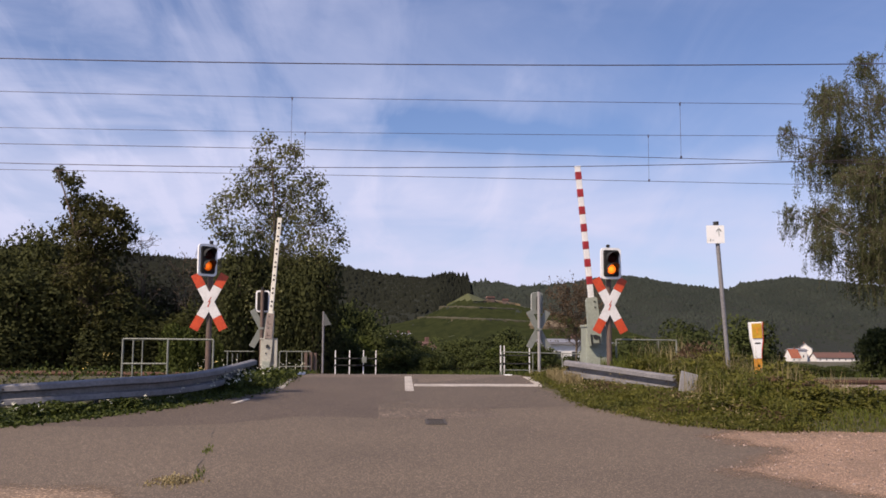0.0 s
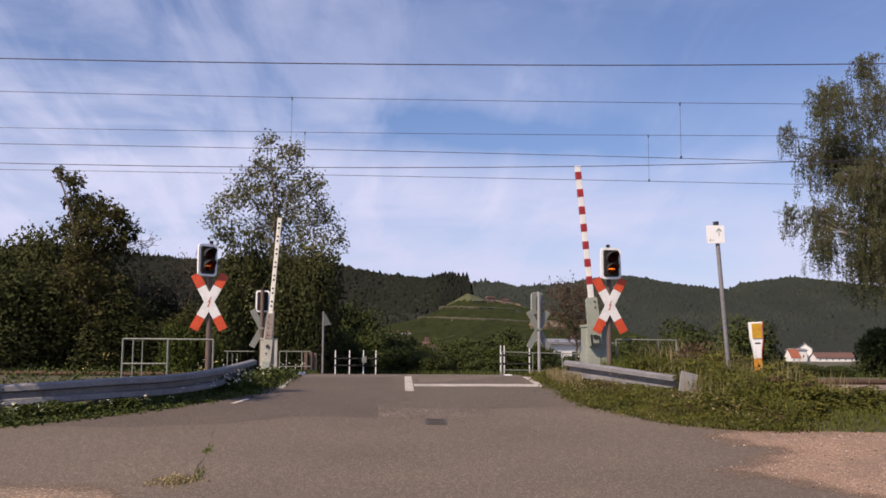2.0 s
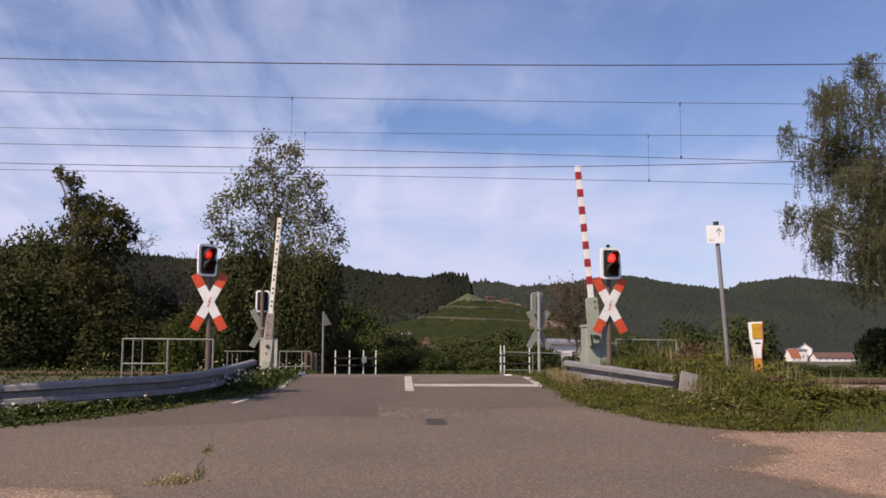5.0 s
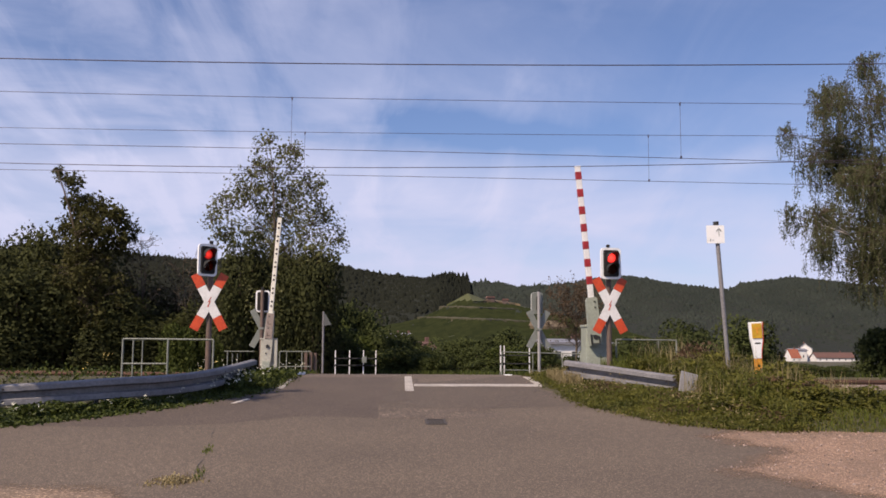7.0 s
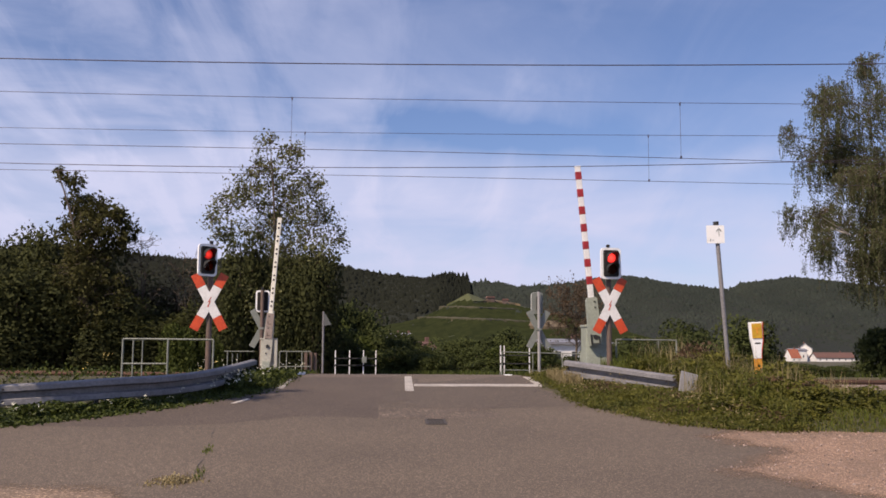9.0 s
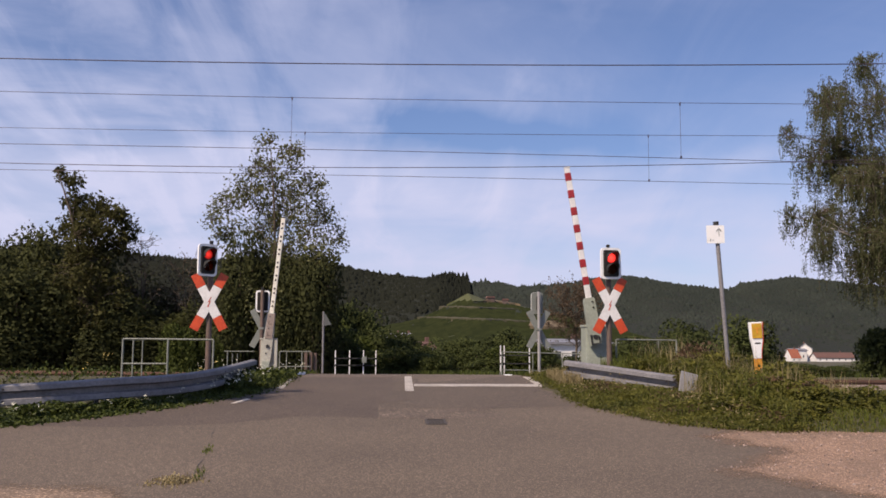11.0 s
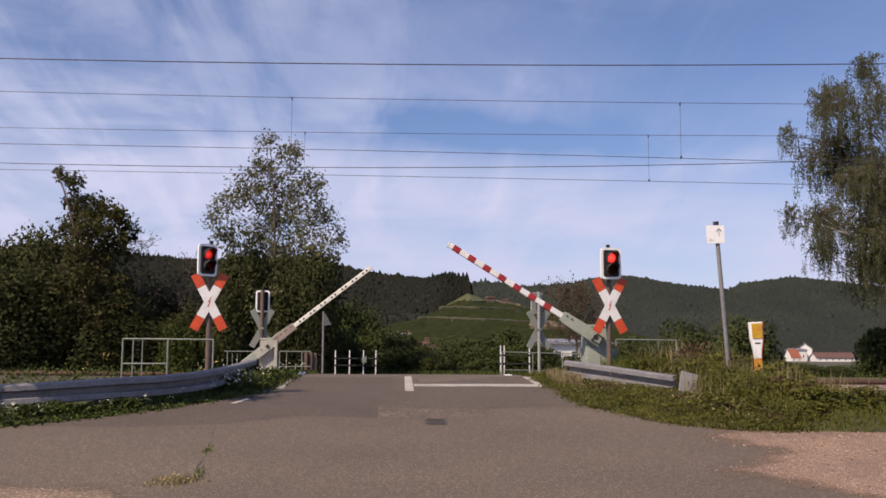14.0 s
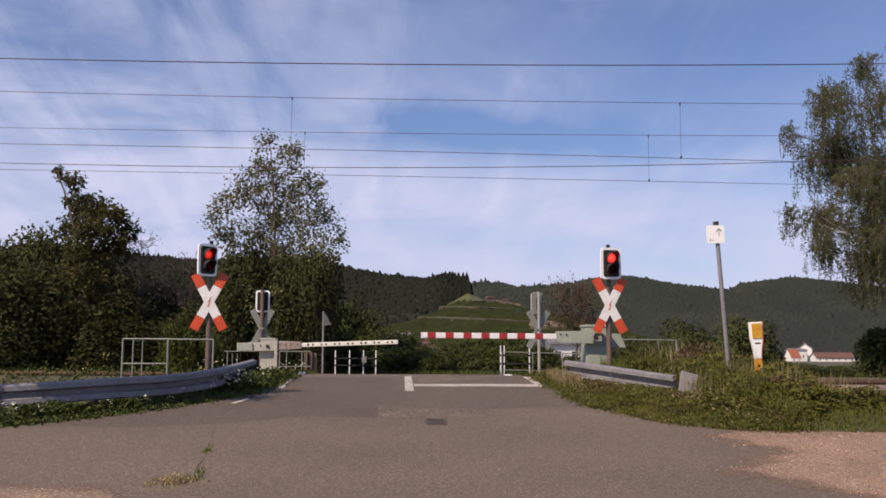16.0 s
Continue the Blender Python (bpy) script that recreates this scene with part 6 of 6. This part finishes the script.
hill("hill_right", 1600, 480, ((215, 30), (260, 75), (290, 102), (311, 112), (349, 130), (417, 138), (503, 125), (591, 116), (611, 127), (700, 138), (778, 132), (865, 123), (950, 126)), "broad wooded hill across the valley", "hill", "l_far_hazed", 26000, 6.4, 204, 0.75)
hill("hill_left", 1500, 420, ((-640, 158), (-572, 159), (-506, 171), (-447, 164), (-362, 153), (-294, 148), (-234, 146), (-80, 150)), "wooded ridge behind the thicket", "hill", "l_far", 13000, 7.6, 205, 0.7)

# tall firs standing at the edge of the wood
rng_f = np.random.default_rng(88)
fv, ff = [], []
for i in range(460):
    x, y = rng_f.uniform(50, 97), rng_f.uniform(930, 1004)
    tall_f = rng_f.uniform(7.5, 10.2) if i % 9 else rng_f.uniform(10.2, 11.6)
    foot_f = float(lerp_table(x, ((50, 72), (60, 80), (92, 79), (98, 60)))) * ((y - 870) / 130) ** 0.9 - 1
    for lv, (z0, z1, w) in enumerate(((0.1, 0.6, 0.24), (0.35, 0.82, 0.20), (0.6, 1.0, 0.13))):
        b0 = len(fv)
        fv += [(x + w * tall_f * math.cos(k * 1.047 + lv), y + w * tall_f * math.sin(k * 1.047 + lv), foot_f + z0 * tall_f) for k in range(6)] + [(x, y, foot_f + z1 * tall_f)]
        ff += [(b0 + k, b0 + (k + 1) % 6, b0 + 6) for k in range(6)]
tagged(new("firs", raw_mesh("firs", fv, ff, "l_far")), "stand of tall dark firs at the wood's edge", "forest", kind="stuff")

# two small huts near the crest of the vineyard
for hx, hw, turn in ((97, 3.4, 10), (110, 2.6, -6)):
    hut = thing("hut", pose(hx, 836, float(vine(hx, 836)) + 2.0, 0, 0, turn), "small brown wooden hut on the vineyard crest", "hut", "huts on the hill")
    part("wall", box(B(), -hw, hw, -2, 2, -4.5, 2.0, 0.05), "mast", hut)
    part("roof", plate(B(), [(-hw - 0.6, 1.9), (hw + 0.6, 1.9), (hw - 0.2, 3.4), (0.2 - hw, 3.4)], -2.5, 2.5), "tile", hut, "red-brown roof")

# vine rows and dry banks on the terraces
rng_v = np.random.default_rng(31)
vv, vf = [], []
for row in range(46):
    y = 615 + row * 4.8
    for x in np.arange(-10, 250, 4.0):
        z = float(vine(x, y))
        if z < 6 or rng_v.random() < 0.06 or z / y > 0.0565:
            continue
        base = len(vv)
        h = 1.7 * rng_v.uniform(0.7, 1.2)
        zn = float(vine(x + 4, y))
        for xx, z_ in ((x, z), (x + 3.8, zn)):
            vv += [(xx, y - 0.7, z_ - 4), (xx, y - 0.45, z_ + h), (xx, y + 0.45, z_ + h), (xx, y + 0.7, z_ - 4)]
        vf += [(base, base + 4, base + 5, base + 1), (base + 1, base + 5, base + 6, base + 2), (base + 2, base + 6, base + 7, base + 3)]
tagged(new("vine_rows", raw_mesh("vine_rows", vv, vf, "l_vine")), "rows of green vines along the terraces", "vines", kind="stuff")


def terrace_strip(name, x0, x1, low, high, mat, lift, label, ragged=0.1):
    """A strip of the slope between two level lines, given by their rise over distance at each end."""
    vs, fs = [], []
    n = 40
    for i, x in enumerate(np.linspace(x0, x1, n)):
        edge_z = []
        for a_, b_ in (low, high):
            goal = a_ + (b_ - a_) * i / (n - 1)
            lo, hi = 605.0, 849.0
            for _ in range(22):
                y = (lo + hi) / 2
                if float(vine(x, y)) / y < goal:
                    lo = y
                else:
                    hi = y
            edge_z.append(y)
        ya, yb = edge_z
        thin = min(1.0, 6.0 * i / n, 6.0 * (n - 1 - i) / n)
        yb = ya + max(yb - ya, 0.5) * (0.25 + 0.75 * thin) * (1 + ragged * rng_v.uniform(-1, 1))
        for y, up in ((ya - 1.0, -3.0), (ya, lift), (yb, lift), (yb + 1.0, -3.0)):
            vs.append((x, y, float(vine(x, y)) + up))
        if i:
            b = 4 * (i - 1)
            fs += [(b + k, b + 4 + k, b + 5 + k, b + 1 + k) for k in range(3)]
    tagged(new(name, raw_mesh(name, vs, fs, mat)), label, "bank", "strips of the vineyard slope", kind="structure")


terrace_strip("meadow_strip", 60, 96, (0.0585, 0.0580), (0.075, 0.075), "meadow", 0.5, "pale yellow-green meadow on the hill crest", 0.0)
terrace_strip("earth_strip", 90, 125, (0.0574, 0.0544), (0.0588, 0.0554), "earth_pale", 1.8, "bare pale earth strip near the hilltop")
terrace_strip("fallow_strip", 55, 150, (0.0520, 0.0480), (0.0578, 0.0515), "fallow", 0.6, "brownish fallow terrace under the meadow")
terrace_strip("terrace_bank", 53, 118, (0.0506, 0.0485), (0.0514, 0.0491), "terrace", 2.0, "dry yellowish bank between vineyard terraces", 0.35)
terrace_strip("terrace_bank", 34, 122, (0.0398, 0.0354), (0.0408, 0.0362), "terrace", 2.0, "dry reddish bank between vineyard terraces", 0.5)
terrace_strip("earth_strip", 110, 142, (0.0295, 0.0290), (0.0352, 0.0350), "earth_pale", 3.0, "bare pale earth slope in the vineyard", 0.15)


# ---- houses ----
def house(x, y, w, d, eaves, ridge_h, turn, label, roof_mat="tile", rows=1, cols=4):
    z = gz(x, y) - 0.2
    h = thing("house", pose(x, y, z, 0, 0, turn), label, "house", "houses in the valley")
    walls = B()
    prof = [(-w / 2, 0), (w / 2, 0), (w / 2, eaves), (-w / 2, eaves)]
    plate(walls, prof, -d / 2, d / 2)
    body = part("wall", walls, "wall", h)
    for sgn in (-1, 1):
        g = B()
        a = [g.verts.new((sgn * w / 2, yy, zz)) for yy, zz in ((-d / 2, eaves), (d / 2, eaves), (0, ridge_h))]
        b = [g.verts.new((sgn * (w / 2 - 0.2), yy, zz)) for yy, zz in ((-d / 2, eaves), (d / 2, eaves), (0, ridge_h))]
        g.faces.new(a), g.faces.new(b)
        for i in range(3):
            g.faces.new((a[i], a[(i + 1) % 3], b[(i + 1) % 3], b[i]))
        part("gable", g, "wall", h)
    roof = B()
    o = 0.4 if w > 5.5 else 0.12
    slab = 0.3 if w > 5.5 else 0.16
    for sgn in (-1, 1):
        s = (ridge_h - eaves) / (d / 2)
        pts = [(sgn * (d / 2 + o), eaves - s * o + 0.05), (0, ridge_h + 0.05), (0, ridge_h + slab), (sgn * (d / 2 + o), eaves - s * o + slab)]
        a = [roof.verts.new((-w / 2 - o, yy, zz)) for yy, zz in pts]
        b = [roof.verts.new((w / 2 + o, yy, zz)) for yy, zz in pts]
        roof.faces.new(a), roof.faces.new(b)
        for i in range(4):
            roof.faces.new((a[i], a[(i + 1) % 4], b[(i + 1) % 4], b[i]))
    rf = part("roof", roof, roof_mat, h)
    part("chimney", box(B(), w * 0.2, w * 0.2 + 0.6, 0.3, 0.9, ridge_h - 0.8, ridge_h + 0.9), "tile", rf)
    for r in range(rows):
        for c in range(cols):
            cx = -w / 2 + w * (c + 0.5) / cols
            cz, wh = 0.36 * eaves + 2.7 * r, min(1.3, 0.42 * eaves)
            win = part("window", ring_plate(B(), [(cx - 0.4, cz), (cx + 0.4, cz), (cx + 0.4, cz + wh), (cx - 0.4, cz + wh)], [(cx - 0.32, cz + .08), (cx + 0.32, cz + .08), (cx + 0.32, cz + wh - 0.08), (cx - 0.32, cz + wh - 0.08)], -d / 2 - 0.06, -d / 2 + 0.02), "white", h)
            part("pane", box(B(), cx - 0.32, cx + 0.32, -d / 2 - 0.02, -d / 2 - 0.005, cz + 0.08, cz + wh - 0.08), "pane", win)
    return h


house(21.2, 110, 5.6, 7, 3.1, 3.5, 8, "white single-storey house behind the far road", "slate", 1, 3)
house(29.0, 115, 9, 8, 2.2, 3.2, -4, "low white building behind the shrubs", "slate", 1, 4)
house(203.0, 424, 17, 8, 1.9, 4.0, -3, "long white house with a red-brown roof beyond the meadow", "tile", 1, 6)
house(188.2, 432, 4.6, 8, 1.6, 5.6, 2, "white house with a steep orange-red roof beyond the meadow", "tile_red", 1, 2)
house(193.6, 440, 7.0, 7, 5.2, 5.9, 0, "white flat-roofed house beyond the meadow", "slate", 1, 2)
house(200.6, 446, 9.0, 6.0, 6.0, 8.4, 64, "white gabled house with a grey roof beyond the meadow", "slate", 1, 1)
house(7.3, 160, 3.2, 5, 3.0, 3.95, 12, "house with a red-brown roof half hidden by shrubs", "tile", 1, 3)
for hx, hw in ((2.3, 3.2), (5.4, 2.6), (8.6, 3.0)):
    house(hx, 300, hw, 7, 7.2, 8.6, 5, "pale far house under the vineyard", "slate", 1, 2)


# ---- what moves ----
def motions():
    front = [(0, 84.6), (9.2, 84.6), (10.5, 84.4), (10.8, 83.2), (11.0, 80.9), (11.3, 76.4), (11.5, 73.0), (12.0, 64.8), (12.5, 56.8), (13.0, 49.0), (13.5, 40.6), (14.0, 31.8), (14.5, 20.9), (15.0, 10.0), (15.3, 4.2), (15.5, 1.8), (15.7, 0.6), (16.0, 0.2)]
    walk(FRONT_ARM, [(t, pose(0, 0, FRONT_HUB, 0, a, 0)) for t, a in front])
    rear = [(0, 86.0), (9.2, 86.0), (10.6, 85.8), (11.0, 84.4), (11.3, 81.6), (11.5, 78.4), (12.0, 70.0), (12.5, 61.6), (13.0, 53.8), (13.5, 46.0), (14.0, 38.2), (14.5, 29.4), (15.0, 20.8), (15.3, 14.2), (15.5, 9.6), (15.7, 6.2), (16.0, 2.2)]
    walk(REAR_ARM, [(t, pose(0, 0, REAR_HUB, 0, -a, 0)) for t, a in rear])
    # the lamp turns edge-on and swings from the amber lens up to the red one
    for _, lamp in SIGNALS[:2]:
        walk(lamp, [(t, pose(0, y, z, a, 0, 0)) for t, y, z, a in ((0, -0.14, LAMP_LOW, 0), (1.9, -0.14, LAMP_LOW, 0), (1.97, -0.10, LAMP_LOW, 70), (2.0, -0.095, LAMP_LOW, 85), (2.1, -0.095, LAMP_HIGH, 85), (2.13, -0.10, LAMP_HIGH, 70), (2.2, -0.14, LAMP_HIGH, 0), (16, -0.14, LAMP_HIGH, 0))])
    # boughs stir in a light wind
    for ob, much, phase, rate in SWAY:
        walk(ob, [(t, pose(0, 0, 0, 0.5 * much * math.sin(rate * t * 0.7 + 2 * phase), much * (0.6 * math.sin(rate * t + phase) + 0.4 * math.sin(0.37 * rate * t + 3 * phase)), 0)) for t in np.arange(0, 16.01, 0.5).tolist()])


motions()
